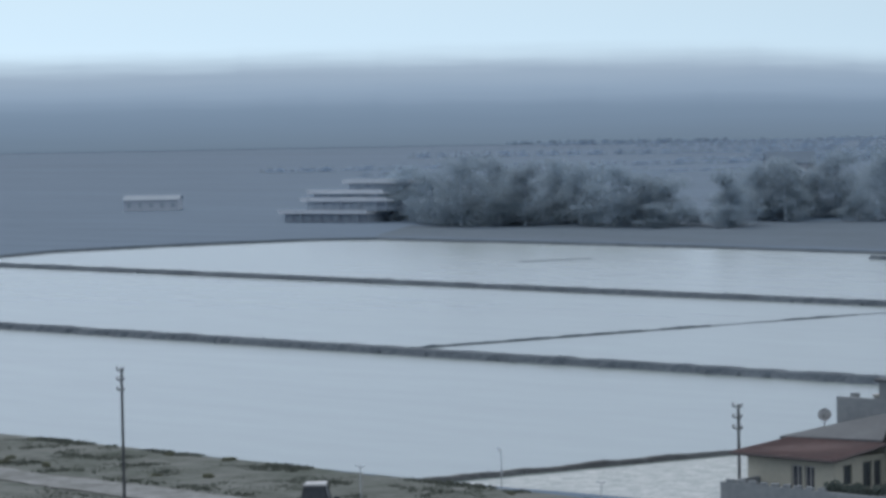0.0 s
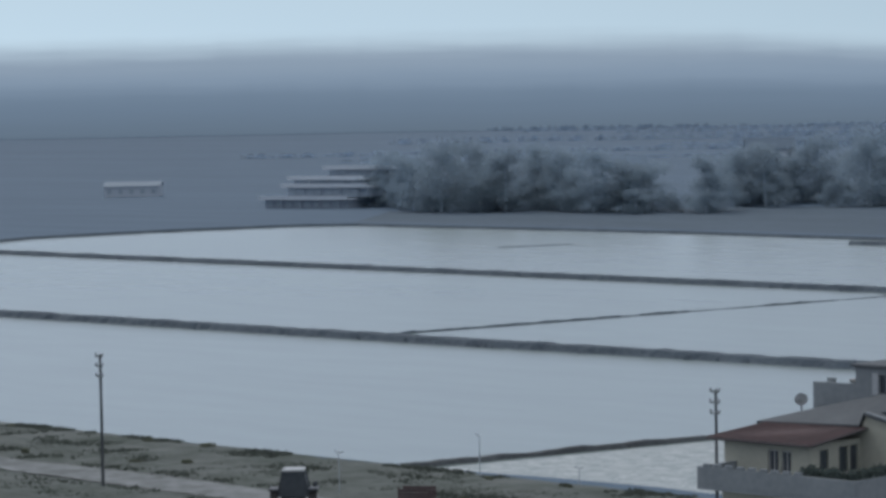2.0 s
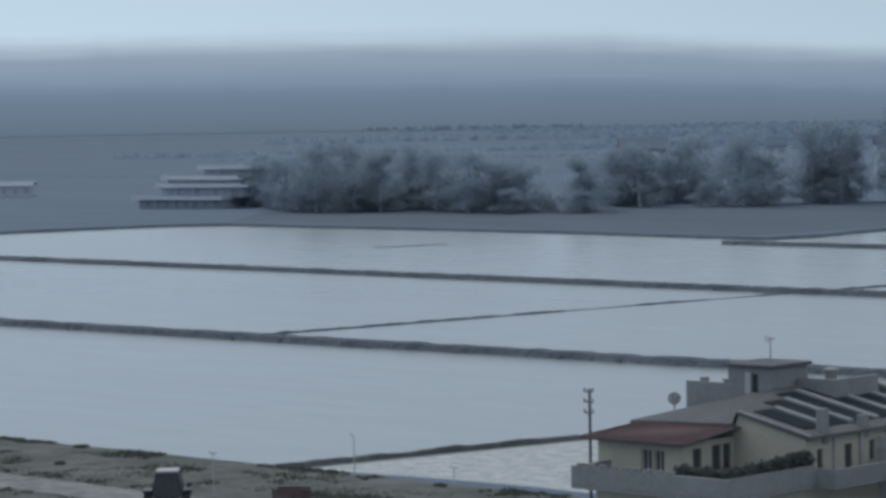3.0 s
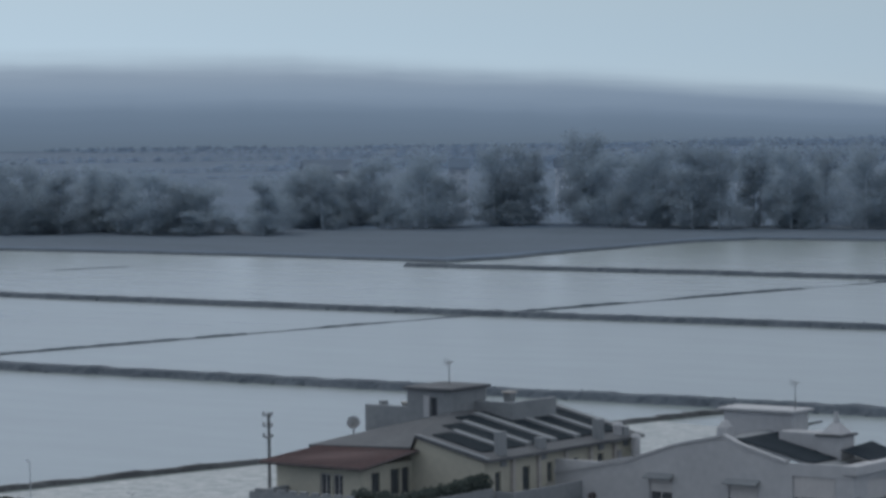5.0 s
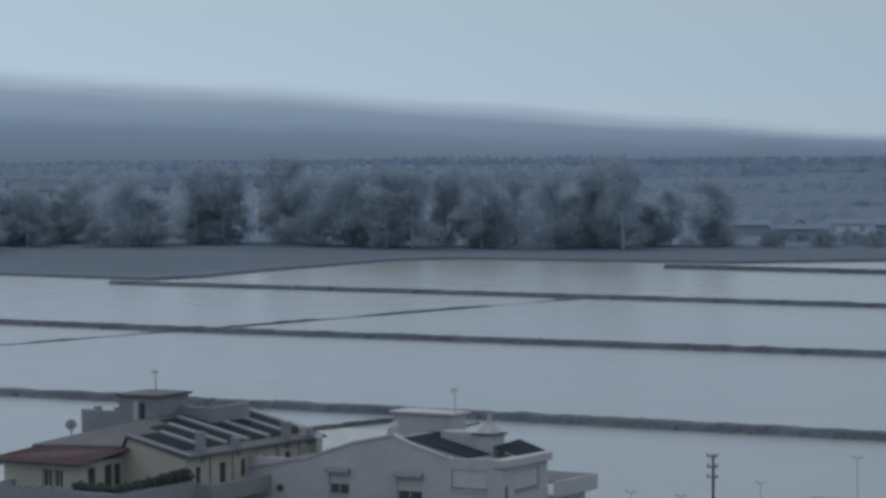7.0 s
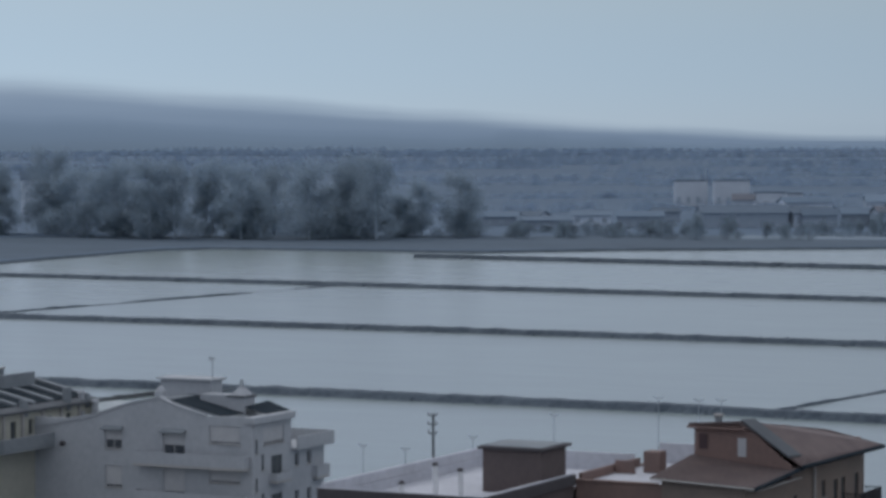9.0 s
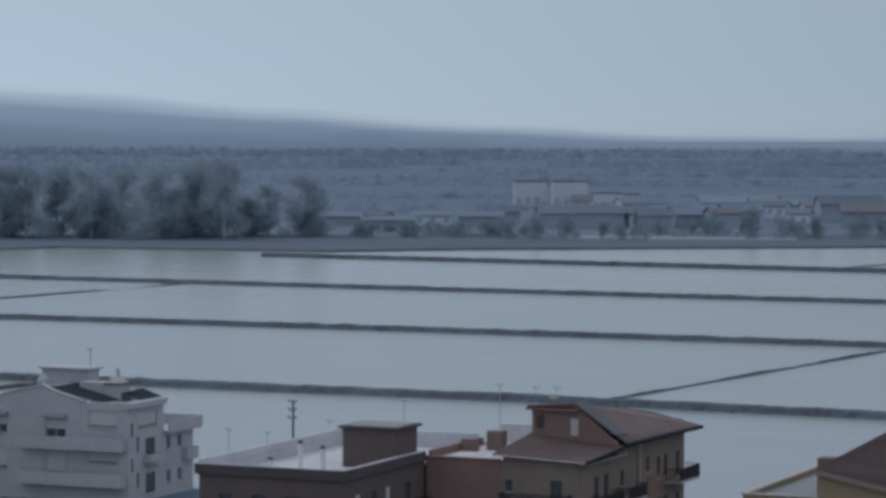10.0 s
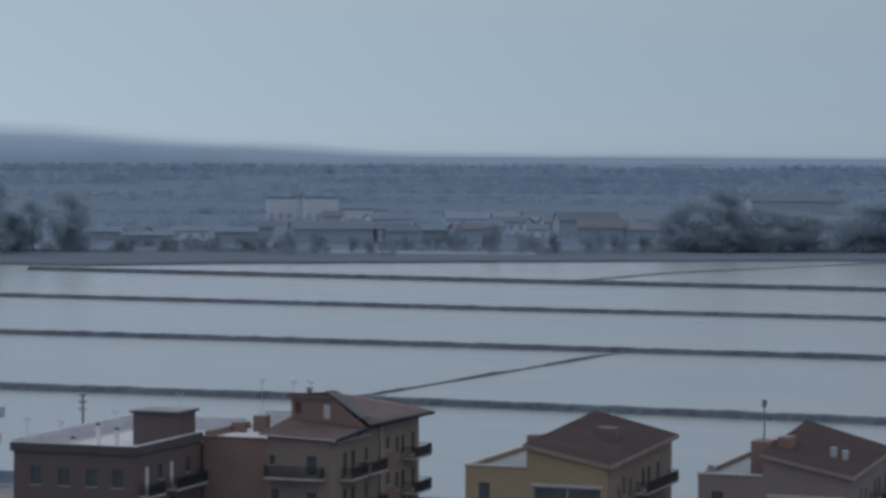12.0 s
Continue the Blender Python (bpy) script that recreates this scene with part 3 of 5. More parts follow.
# ---- distance ----
def distance_ring(name, label, profile, radius, bumps, tones, crest):
    """A glowing far ridge with haze painted into its tones, so distant that it does not shift; its crest fades into
    what lies behind.
    """
    bm = bmesh.new()
    uv = bm.loops.layers.uv.new("height")
    n, k = 700, 8
    cols = []
    for i in range(n + 1):
        a = 60 + 140 * i / n
        for (a0, h0), (a1, h1) in zip(profile, profile[1:]):
            if a0 <= a <= a1:
                f = (a - a0) / (a1 - a0)
                h = h0 + (h1 - h0) * f * f * (3 - 2 * f)
        h += noise.noise((a * 0.8, radius, 0)) * bumps + max(0.0, noise.noise((a * 2.3, radius, 4))) * bumps + noise.noise((a * 11, radius, 6)) * bumps * 0.3
        c, s = math.cos(radians(a)), math.sin(radians(a))
        cols.append([bm.verts.new((radius * c, radius * s, -4 + (h + 4) * j / k)) for j in range(k + 1)])
    for i in range(n):
        for j in range(k):
            f = bm.faces.new((cols[i][j], cols[i + 1][j], cols[i + 1][j + 1], cols[i][j + 1]))
            for loop, (u, v) in zip(f.loops, ((i, j), (i + 1, j), (i + 1, j + 1), (i, j + 1))):
                loop[uv].uv = (u / n, v / k)
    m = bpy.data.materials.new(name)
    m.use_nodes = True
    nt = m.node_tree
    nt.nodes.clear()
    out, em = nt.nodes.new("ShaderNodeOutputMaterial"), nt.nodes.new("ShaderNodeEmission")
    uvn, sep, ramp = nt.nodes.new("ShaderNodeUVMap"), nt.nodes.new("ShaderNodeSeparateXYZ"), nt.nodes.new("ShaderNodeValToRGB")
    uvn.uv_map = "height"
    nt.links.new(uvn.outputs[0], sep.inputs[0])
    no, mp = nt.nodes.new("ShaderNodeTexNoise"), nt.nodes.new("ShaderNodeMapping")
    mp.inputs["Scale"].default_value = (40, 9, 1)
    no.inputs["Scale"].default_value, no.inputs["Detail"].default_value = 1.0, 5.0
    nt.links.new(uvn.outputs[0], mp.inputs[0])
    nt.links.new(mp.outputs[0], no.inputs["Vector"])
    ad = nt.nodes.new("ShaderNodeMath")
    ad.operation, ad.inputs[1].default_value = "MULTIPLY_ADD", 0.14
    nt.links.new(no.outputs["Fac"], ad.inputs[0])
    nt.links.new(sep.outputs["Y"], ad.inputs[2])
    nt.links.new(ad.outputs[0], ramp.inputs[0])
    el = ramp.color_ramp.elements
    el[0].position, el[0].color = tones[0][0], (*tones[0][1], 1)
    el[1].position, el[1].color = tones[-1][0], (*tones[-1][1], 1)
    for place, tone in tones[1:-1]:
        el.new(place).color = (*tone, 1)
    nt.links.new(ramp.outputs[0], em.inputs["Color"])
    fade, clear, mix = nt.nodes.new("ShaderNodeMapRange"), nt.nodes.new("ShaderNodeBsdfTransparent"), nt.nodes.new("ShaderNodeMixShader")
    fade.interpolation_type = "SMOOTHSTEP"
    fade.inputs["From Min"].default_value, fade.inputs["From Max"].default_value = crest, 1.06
    # painted haze: the outer ring fades out more at headings away from the sun
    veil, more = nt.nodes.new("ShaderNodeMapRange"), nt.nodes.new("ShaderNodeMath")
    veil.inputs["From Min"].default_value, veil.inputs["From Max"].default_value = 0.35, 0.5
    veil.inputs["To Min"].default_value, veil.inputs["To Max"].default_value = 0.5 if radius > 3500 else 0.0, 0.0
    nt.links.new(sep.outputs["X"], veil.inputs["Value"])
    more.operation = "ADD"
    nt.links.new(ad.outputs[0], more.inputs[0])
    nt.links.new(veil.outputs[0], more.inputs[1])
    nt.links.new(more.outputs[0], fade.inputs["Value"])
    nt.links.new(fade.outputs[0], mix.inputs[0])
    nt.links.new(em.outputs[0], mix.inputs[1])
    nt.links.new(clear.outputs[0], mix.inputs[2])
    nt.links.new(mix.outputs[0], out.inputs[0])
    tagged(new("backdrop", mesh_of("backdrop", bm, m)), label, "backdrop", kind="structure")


# both ridges glow in blue haze tones, paler towards the crest
distance_ring("hills_haze_glow", "hills at the horizon with pale blue haze in their glow", [(60, 34), (100, 34), (109, 40), (113, 58), (117, 80), (121, 101), (125, 114), (130, 123), (136, 126), (143, 124), (200, 115)], 3700.0, 2.0,
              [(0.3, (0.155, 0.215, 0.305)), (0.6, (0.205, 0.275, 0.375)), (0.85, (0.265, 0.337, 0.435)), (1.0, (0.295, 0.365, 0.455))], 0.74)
distance_ring("wooded_rise_haze_glow", "wooded rise far behind the plain with blue-grey haze in its glow", [(60, 5), (106, 5), (111, 9), (113.1, 13), (113.4, 19), (115.7, 26), (116, 22), (119, 28), (124, 45), (130, 60), (143, 64), (200, 60)], 3300.0, 3.0,
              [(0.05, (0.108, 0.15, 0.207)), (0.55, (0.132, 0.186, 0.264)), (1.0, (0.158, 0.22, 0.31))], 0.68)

# grass tinted blue, as haze would show it from afar
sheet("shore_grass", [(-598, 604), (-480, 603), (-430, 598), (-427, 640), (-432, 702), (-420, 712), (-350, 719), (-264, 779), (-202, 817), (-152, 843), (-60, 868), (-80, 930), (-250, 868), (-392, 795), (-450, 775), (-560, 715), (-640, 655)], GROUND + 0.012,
      surface("shore_grass", (0.066, 0.098, 0.132), 0.95, (0.092, 0.132, 0.176), 0.03, 0.4, stretch=(0.6, 1.4, 1)), "dull dark grass strip along the far shore, tinted blue for haze", "grass")

# dirt colour shifted to blue to imitate haze
sheet("far_track", [(-317, 806), (-326, 829), (-261, 840), (-255, 821)], GROUND + 0.02, surface("far_track_haze", (0.23, 0.29, 0.35), 0.95, (0.17, 0.225, 0.27), 0.05, 0.3), "pale track behind the far shore, haze in its colour", "road")


# ---- trees ----
def leaf_cloud(lobes, count, size, seed, inner=0.55):
    """Small leaf clumps scattered through the outer shell of rounded lobes (centre, radii)."""
    rng = np.random.default_rng(seed)
    verts, faces = [], []
    weights = np.array([r[0] * r[1] * r[2] for _, r in lobes]) ** (2 / 3)
    pick = rng.choice(len(lobes), count, p=weights / weights.sum())
    for n in pick:
        c, r = np.array(lobes[n][0]), np.array(lobes[n][1])
        d = rng.normal(size=3)
        d /= np.linalg.norm(d)
        p = c + d * r * rng.uniform(inner, 1.08)
        u = rng.normal(size=3)
        u /= np.linalg.norm(u)
        v = np.cross(u, rng.normal(size=3))
        v /= np.linalg.norm(v)
        s = size * rng.uniform(0.6, 1.3)
        k = len(verts)
        verts += [tuple(p - u * s), tuple(p + v * s * 0.6), tuple(p + u * s), tuple(p - v * s * 0.6)]
        faces.append((k, k + 1, k + 2, k + 3))
    return verts, faces


def tree_kind(height, spread, seed, lobes=30, leaves=5200, leaf=0.32, low=0.06, foliage=M_LEAF):
    rng = random.Random(seed)
    t = thing("tree", "", "tree", (0, 0, 0))
    bm = bmesh.new()
    tube(bm, (0, 0, -0.3), (0.2, 0.1, height * 0.45), height * 0.014, height * 0.009, 8)
    tube(bm, (0.2, 0.1, height * 0.45), (0.0, 0.2, height * 0.85), height * 0.009, height * 0.003, 6)
    balls = []
    for i in range(lobes):
        f = low + (0.93 - low) * (i + rng.random() * 0.6) / lobes
        wide = spread * (0.68 + 0.32 * math.sin(math.pi * min(1, f * 0.95 + 0.1))) * (1 - 0.3 * f)
        a, q = rng.random() * math.tau, rng.random() ** 0.6 * wide * 0.75
        c = (q * math.cos(a), q * math.sin(a), f * height)
        r = spread * rng.uniform(0.26, 0.44) * (0.85 + 0.1 * f)
        balls.append((c, (r, r, r * rng.uniform(0.8, 1.25))))
        if f > 0.2:
            tube(bm, (0.1, 0.1, c[2] * 0.75), c, height * 0.0025, height * 0.001, 5)
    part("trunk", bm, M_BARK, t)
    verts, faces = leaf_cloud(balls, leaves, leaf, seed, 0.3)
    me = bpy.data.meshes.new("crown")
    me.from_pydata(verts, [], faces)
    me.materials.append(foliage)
    cr = new("crown", me)
    cr.parent = t
    return t


TREES = [(-668, 683, 13.4, 16.1, 46), (-639, 663, 12.8, 15.0, 46), (-622, 657, 12.6, 18.9, 46), (-629, 675, 12.9, 19.3, 46), (-607, 666, 12.5, 17.1, 46), (-613, 684, 12.8, 18.3, 46), (-598, 678, 12.5, 17.3, 46), (-578, 669, 12.2, 17.0, 46), (-573, 675, 12.2, 13.9, 46), (-568, 680, 12.2, 13.1, 46), (-549, 680, 12.0, 14.8, 46), (-568, 720, 12.7, 17.3, 46), (-559, 715, 13.1, 17.2, 36), (-568, 736, 13.5, 13.7, 36), (-563, 742, 13.6, 18.9, 36), (-533, 726, 13.0, 20.6, 36), (-533, 734, 13.2, 14.5, 36), (-527, 748, 13.3, 22.5, 36), (-522, 754, 13.3, 22.4, 36), (-507, 762, 13.3, 25.6, 36), (-493, 754, 13.0, 20.0, 36), (-479, 754, 12.9, 22.1, 36), (-462, 744, 12.6, 22.2, 36), (-457, 749, 12.6, 22.0, 36), (-455, 765, 12.8, 22.5, 36), (-439, 754, 12.5, 21.2, 36), (-448, 787, 13.0, 20.7, 36), (-421, 760, 12.4, 21.7, 36), (-418, 776, 12.6, 22.9, 36), (-403, 765, 12.3, 24.3, 36), (-409, 783, 10.5, 13.4, 33), (-400, 786, 11.0, 16.2, 33), (-390, 789, 11.0, 18.6, 33), (-221, 865, 13.6, 16.2, 19), (-210, 870, 15.7, 19.9, 19), (-200, 874, 14.3, 14.2, 19), (-192, 878, 13.7, 12.5, 19), (-186, 880, 12.3, 11.6, 19), (-171, 886, 17.1, 15.9, 19), (-164, 890, 17.1, 16.6, 19)]

BUSHES = [(-377, 797, 6.7, 3.5, 19), (-368, 788, 7.3, 4.6, 19), (-363, 799, 10.0, 4.3, 19), (-349, 800, 7.3, 3.8, 19), (-342, 808, 9.4, 4.7, 19), (-323, 798, 7.2, 6.9, 19), (-314, 802, 7.9, 4.6, 19), (-308, 814, 6.7, 4.7, 19), (-295, 806, 7.2, 4.4, 19), (-293, 829, 6.1, 5.0, 19), (-286, 837, 5.4, 5.9, 19), (-269, 826, 7.3, 7.5, 19), (-263, 828, 7.3, 6.2, 19), (-252, 833, 7.3, 6.5, 19), (-244, 841, 7.4, 5.0, 19), (-236, 840, 7.3, 4.5, 19), (-228, 848, 8.7, 5.4, 19)]

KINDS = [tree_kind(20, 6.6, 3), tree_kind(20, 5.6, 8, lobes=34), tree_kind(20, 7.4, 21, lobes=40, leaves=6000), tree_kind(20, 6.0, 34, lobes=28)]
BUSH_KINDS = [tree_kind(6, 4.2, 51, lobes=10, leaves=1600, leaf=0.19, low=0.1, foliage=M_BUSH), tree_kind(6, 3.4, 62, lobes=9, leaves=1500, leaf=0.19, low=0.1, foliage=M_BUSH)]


def plant_all():
    rng = random.Random(9)
    label = "tall broadleaf tree on the far shore, haze in its pale leaf colour"
    extra = []
    for x, y, w, h, turn in TREES:
        c, s = math.cos(radians(turn + 90)), math.sin(radians(turn + 90))
        d = rng.uniform(6, 16)
        extra.append((x + c * d + rng.uniform(-5, 5), y + s * d + rng.uniform(-5, 5), w * 0.95, h * rng.uniform(0.62, 0.85), turn))
    # lower growth between the trees and along the shore
    for k in range(46):
        x, y, w, h, turn = TREES[k % len(TREES)]
        extra.append((x + rng.uniform(-14, 14), y + rng.uniform(-8, 14), w * rng.uniform(0.6, 0.9), h * rng.uniform(0.3, 0.55), turn))
    low = list(BUSHES)
    for k in range(40):
        x, y, w, h, turn = BUSHES[k % len(BUSHES)]
        low.append((x + rng.uniform(-9, 9), y + rng.uniform(-2, 40), w * rng.uniform(0.7, 1.2), h * rng.uniform(0.6, 1.1), turn))
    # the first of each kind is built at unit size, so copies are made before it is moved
    for kinds, rows, tall, wide, spread, lab, grp in ((KINDS, TREES + extra, 20.0, 12.5, 1.5, label, "trees on the far shore"), (BUSH_KINDS, low, 6.0, 7.5, 1.25, "low rounded bush on the far shore, haze in its leaf colour", "bushes on the far shore")):
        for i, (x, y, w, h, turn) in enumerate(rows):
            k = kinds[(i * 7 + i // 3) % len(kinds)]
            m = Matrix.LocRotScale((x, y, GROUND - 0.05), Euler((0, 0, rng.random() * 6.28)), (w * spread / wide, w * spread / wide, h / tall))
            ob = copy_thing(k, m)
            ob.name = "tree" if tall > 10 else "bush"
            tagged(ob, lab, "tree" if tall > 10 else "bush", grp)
        for k in kinds:
            for o in (*k.children_recursive, k):
                bpy.data.objects.remove(o)


plant_all()


def scrub():
    """Hedgerows and woods over the far plain, past counting."""
    rng = np.random.default_rng(4)
    verts, faces = [], []
    for row in range(100):
        a = radians(rng.uniform(96, 133) if row < 40 else rng.uniform(97, 126))
        r = 900 + 2450 * rng.random() ** 0.8 if row < 40 else rng.uniform(1500, 3300)
        length, tilt = rng.uniform(60, 420), rng.uniform(-0.25, 0.25)
        tall = rng.uniform(2.0, 6.0) * (1.2 if r > 2000 else 0.8)
        c, s = math.cos(a), math.sin(a)
        for n in range(int(length / 5)):
            o = (n * 5 - length / 2) + rng.normal() * 2
            x, y = r * c - s * o + c * o * tilt + rng.normal() * 3, r * s + c * o + s * o * tilt + rng.normal() * 3
            if y < 760 and x > -640:
                continue
            for q in range(4):
                h, w = tall * rng.uniform(0.4, 1.1), rng.uniform(2.0, 4.5)
                t = rng.uniform(0, math.pi)
                dx, dy = math.cos(t) * w, math.sin(t) * w
                ox, oy = x + rng.normal() * 2, y + rng.normal() * 2
                k = len(verts)
                verts += [(ox - dx, oy - dy, 0.4), (ox + dx, oy + dy, 0.4), (ox + dx * 0.7, oy + dy * 0.7, 0.5 + h * 0.8), (ox, oy, 0.5 + h), (ox - dx * 0.75, oy - dy * 0.75, 0.5 + h * 0.7)]
                faces.append((k, k + 1, k + 2, k + 3, k + 4))
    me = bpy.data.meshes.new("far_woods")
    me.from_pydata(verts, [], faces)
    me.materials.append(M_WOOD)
    tagged(new("far_woods", me), "hedgerows and woods over the plain, painted in haze blue", "woods", kind="stuff")


scrub()


# ---- far buildings ----
def house(x, y, w, h, turn, label, category, wall, roof, storeys=2, pitch=0.22, name="house", group="houses on the far shore", deep=0.7):
    """A far house: walls with window openings front, a gabled roof, doors and windows; local x runs along its front."""
    t = thing(name, label, category, (0, 0, 0), group)
    d = w * deep
    eave = h * (1 - pitch)
    holes = []
    n = max(2, int(w / 3.2))
    sh = eave / storeys
    for s in range(storeys):
        for i in range(n):
            c = -w / 2 + w * (i + 0.5) / n
            hw = min(0.7, w / n * 0.28)
            holes.append((c - hw, c + hw, s * sh + sh * 0.3, s * sh + sh * 0.78))
    part("wall", wall_mesh("S", 0.0, -w / 2, w / 2, 0, eave, holes), wall, t)
    bm = boxes((-w / 2, -w / 2 + 0.3, 0.3, d, 0, eave), (w / 2 - 0.3, w / 2, 0.3, d, 0, eave), (-w / 2 + 0.3, w / 2 - 0.3, d - 0.3, d, 0, eave))
    part("wall", bm, wall, t)
    for a0, a1, z0, z1 in holes:
        win = part("window", panel_on("S", 0.0, a0, a1, z0, z1, 0.14, 0.2), M_FARDARK, t)
    o = 0.4
    bm = bmesh.new()
    for s in (0, 1):
        ye = -o if s == 0 else d + o
        pts = [(-w / 2 - o, ye, eave + 0.01), (-w / 2 - o, d / 2, h), (-w / 2 - o, d / 2, h + 0.2), (-w / 2 - o, ye, eave + 0.21)]
        prism(bm, pts, (w + 2 * o, 0, 0))
    part("roof", bm, roof, t)
    for xx in (-w / 2, w / 2 - 0.3):
        part("gable", solid([(xx, 0, eave), (xx, d, eave), (xx, d / 2, h - 0.02)], (0.3, 0, 0)), wall, t)
    t.matrix_basis = Matrix.Translation((x, y, GROUND)) @ Matrix.Rotation(radians(turn), 4, "Z")
    return t


FAR_HOUSES = [(-617, 725, 9.5, 13.1, 46), (-580, 743, 13.2, 17.7, 46), (-673, 710, 4.9, 17.0, 46), (-657, 765, 12.6, 12.1, 36), (-622, 793, 11.0, 16.9, 36), (-587, 812, 5.9, 16.9, 36), (-585, 864, 5.3, 16.0, 36), (-502, 834, 4.8, 12.3, 36), (-831, 717, 18.1, 4.8, 46)]

SHEDS = [(-418, 869, 14.1, 4.2, 24), (-400, 900, 11.7, 4.3, 24), (-374, 878, 13.9, 4.7, 24), (-396, 858, 16.4, 3.4, 24), (-322, 892, 10.4, 5.5, 24), (-313, 906, 14.0, 5.6, 24), (-344, 1039, 26.4, 6.2, 24), (-328, 1061, 12.2, 6.3, 24), (-284, 976, 21.2, 8.3, 24), (-262, 913, 14.5, 7.6, 19), (-248, 919, 14.7, 6.7, 19), (-327, 1032, 18.6, 5.0, 19), (-284, 1312, 42.0, 8.2, 19), (-342, 882, 25.9, 6.6, 24)]

MILL = [(-442, 1085, 12.5, 9.5, 24), (-423, 1078, 13.2, 9.8, 24), (-405, 1070, 11.3, 5.7, 24), (-399, 1080, 5.5, 5.1, 24), (-437, 1087, 1.7, 14.0, 24)]

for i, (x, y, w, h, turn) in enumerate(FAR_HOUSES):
    house(x, y, w, h, turn + (i * 17) % 13 - 6, "pale house half hidden behind the shore trees, haze in its colours" if i < 8 else "low pale farm shed alone on the plain, haze in its colours", "house", M_FARWHITE, M_FARGREY if i == 8 else M_FARROOF, storeys=1 if i == 8 else max(2, int(h / 3.3)), deep=0.8, pitch=0.3 if i == 8 else 0.18)
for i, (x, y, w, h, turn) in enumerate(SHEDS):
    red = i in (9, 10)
    house(x, y, w, h, turn + (i * 11) % 9 - 4, "low grey house on the far shore, red roof dulled by painted haze" if red else "low pale warehouse with a sheet roof, haze in its colours", "house" if red else "warehouse", M_FARGREY, M_FARRED if red else M_FARROOF, storeys=1, name="house" if red else "warehouse", group="low buildings behind the far shore", deep=0.5, pitch=0.35)


def hamlet():
    """More small houses scattered behind the far shore."""
    rng = random.Random(31)
    for i in range(26):
        f = i / 25
        x, y = -405 + 215 * f + rng.uniform(-8, 8), 868 + 60 * f + rng.uniform(-8, 130)
        red = rng.random() < 0.3
        house(x, y, rng.uniform(7, 15), rng.uniform(3.8, 7.0), 22 + rng.uniform(-25, 25), "small grey house among bushes, red roof dulled by painted haze" if red else "small pale house among bushes behind the shore, haze in its colours", "house", M_FARWHITE if rng.random() < 0.45 else M_FARGREY, M_FARRED if red else M_FARROOF, storeys=1, group="small houses behind the far shore", deep=0.75, pitch=0.3)


hamlet()


def mill():
    x, y, w, h, turn = MILL[0]
    t = thing("factory", "big pale windowless factory blocks with a thin chimney, tinted with haze", "factory", (0, 0, 0))
    m = Matrix.Translation((x, y, GROUND)) @ Matrix.Rotation(radians(turn), 4, "Z")
    inv = m.inverted()
    for i, (bx, by, bw, bh, _) in enumerate(MILL):
        p = inv @ Vector((bx, by, GROUND))
        if i == 4:
            part("chimney", rod((p.x, p.y + 1, 0), (p.x, p.y + 1, bh), 0.8, 0.55, 12), M_FARGREY, t, "thin chimney in haze grey")
            continue
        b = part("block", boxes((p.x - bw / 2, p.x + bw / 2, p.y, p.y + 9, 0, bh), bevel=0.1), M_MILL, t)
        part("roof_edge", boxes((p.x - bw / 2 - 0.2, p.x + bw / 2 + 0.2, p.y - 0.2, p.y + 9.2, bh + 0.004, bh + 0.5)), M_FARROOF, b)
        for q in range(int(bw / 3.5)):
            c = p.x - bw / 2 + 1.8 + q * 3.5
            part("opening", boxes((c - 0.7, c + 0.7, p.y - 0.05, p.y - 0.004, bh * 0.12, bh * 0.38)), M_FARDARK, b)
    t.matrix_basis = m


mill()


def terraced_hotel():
    """Three white storeys that step back, with balcony bands and dark recesses, all paled by painted haze."""
    t = thing("hotel", "white hotel of stepped terraces at the tree edge, tinted with haze", "hotel", (0, 0, 0))
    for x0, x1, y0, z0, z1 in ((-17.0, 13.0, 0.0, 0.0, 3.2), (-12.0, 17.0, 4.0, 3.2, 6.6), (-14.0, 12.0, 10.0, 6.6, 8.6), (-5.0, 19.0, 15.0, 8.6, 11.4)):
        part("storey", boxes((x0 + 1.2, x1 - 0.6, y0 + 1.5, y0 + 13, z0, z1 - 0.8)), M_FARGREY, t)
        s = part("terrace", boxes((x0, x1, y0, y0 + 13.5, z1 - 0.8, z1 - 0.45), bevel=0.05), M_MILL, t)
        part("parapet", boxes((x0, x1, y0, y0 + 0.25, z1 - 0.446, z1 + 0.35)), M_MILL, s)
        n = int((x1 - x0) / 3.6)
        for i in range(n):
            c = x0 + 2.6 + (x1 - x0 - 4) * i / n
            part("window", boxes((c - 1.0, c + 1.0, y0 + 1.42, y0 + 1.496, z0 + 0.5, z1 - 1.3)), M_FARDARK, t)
            if i % 2:
                part("column", boxes((c + 1.3, c + 1.6, y0 + 0.3, y0 + 0.6, z0, z1 - 0.804)), M_FARGREY, t)
    t.matrix_basis = Matrix.Translation((-682, 663, GROUND)) @ Matrix.Rotation(radians(14), 4, "Z")


terraced_hotel()


# ---- yellow house with the red lean-to and striped roof ----
NEAR = Vector((-59.2, 112.9, 29.08))
FOOT = 3.2


def set_back(t, by=1.1):
    """Moves a thing straight away from the first viewpoint and enlarges it by as much."""
    t.location = NEAR + (BASE[t] - NEAR) * by
    t.scale = (by, by, by)


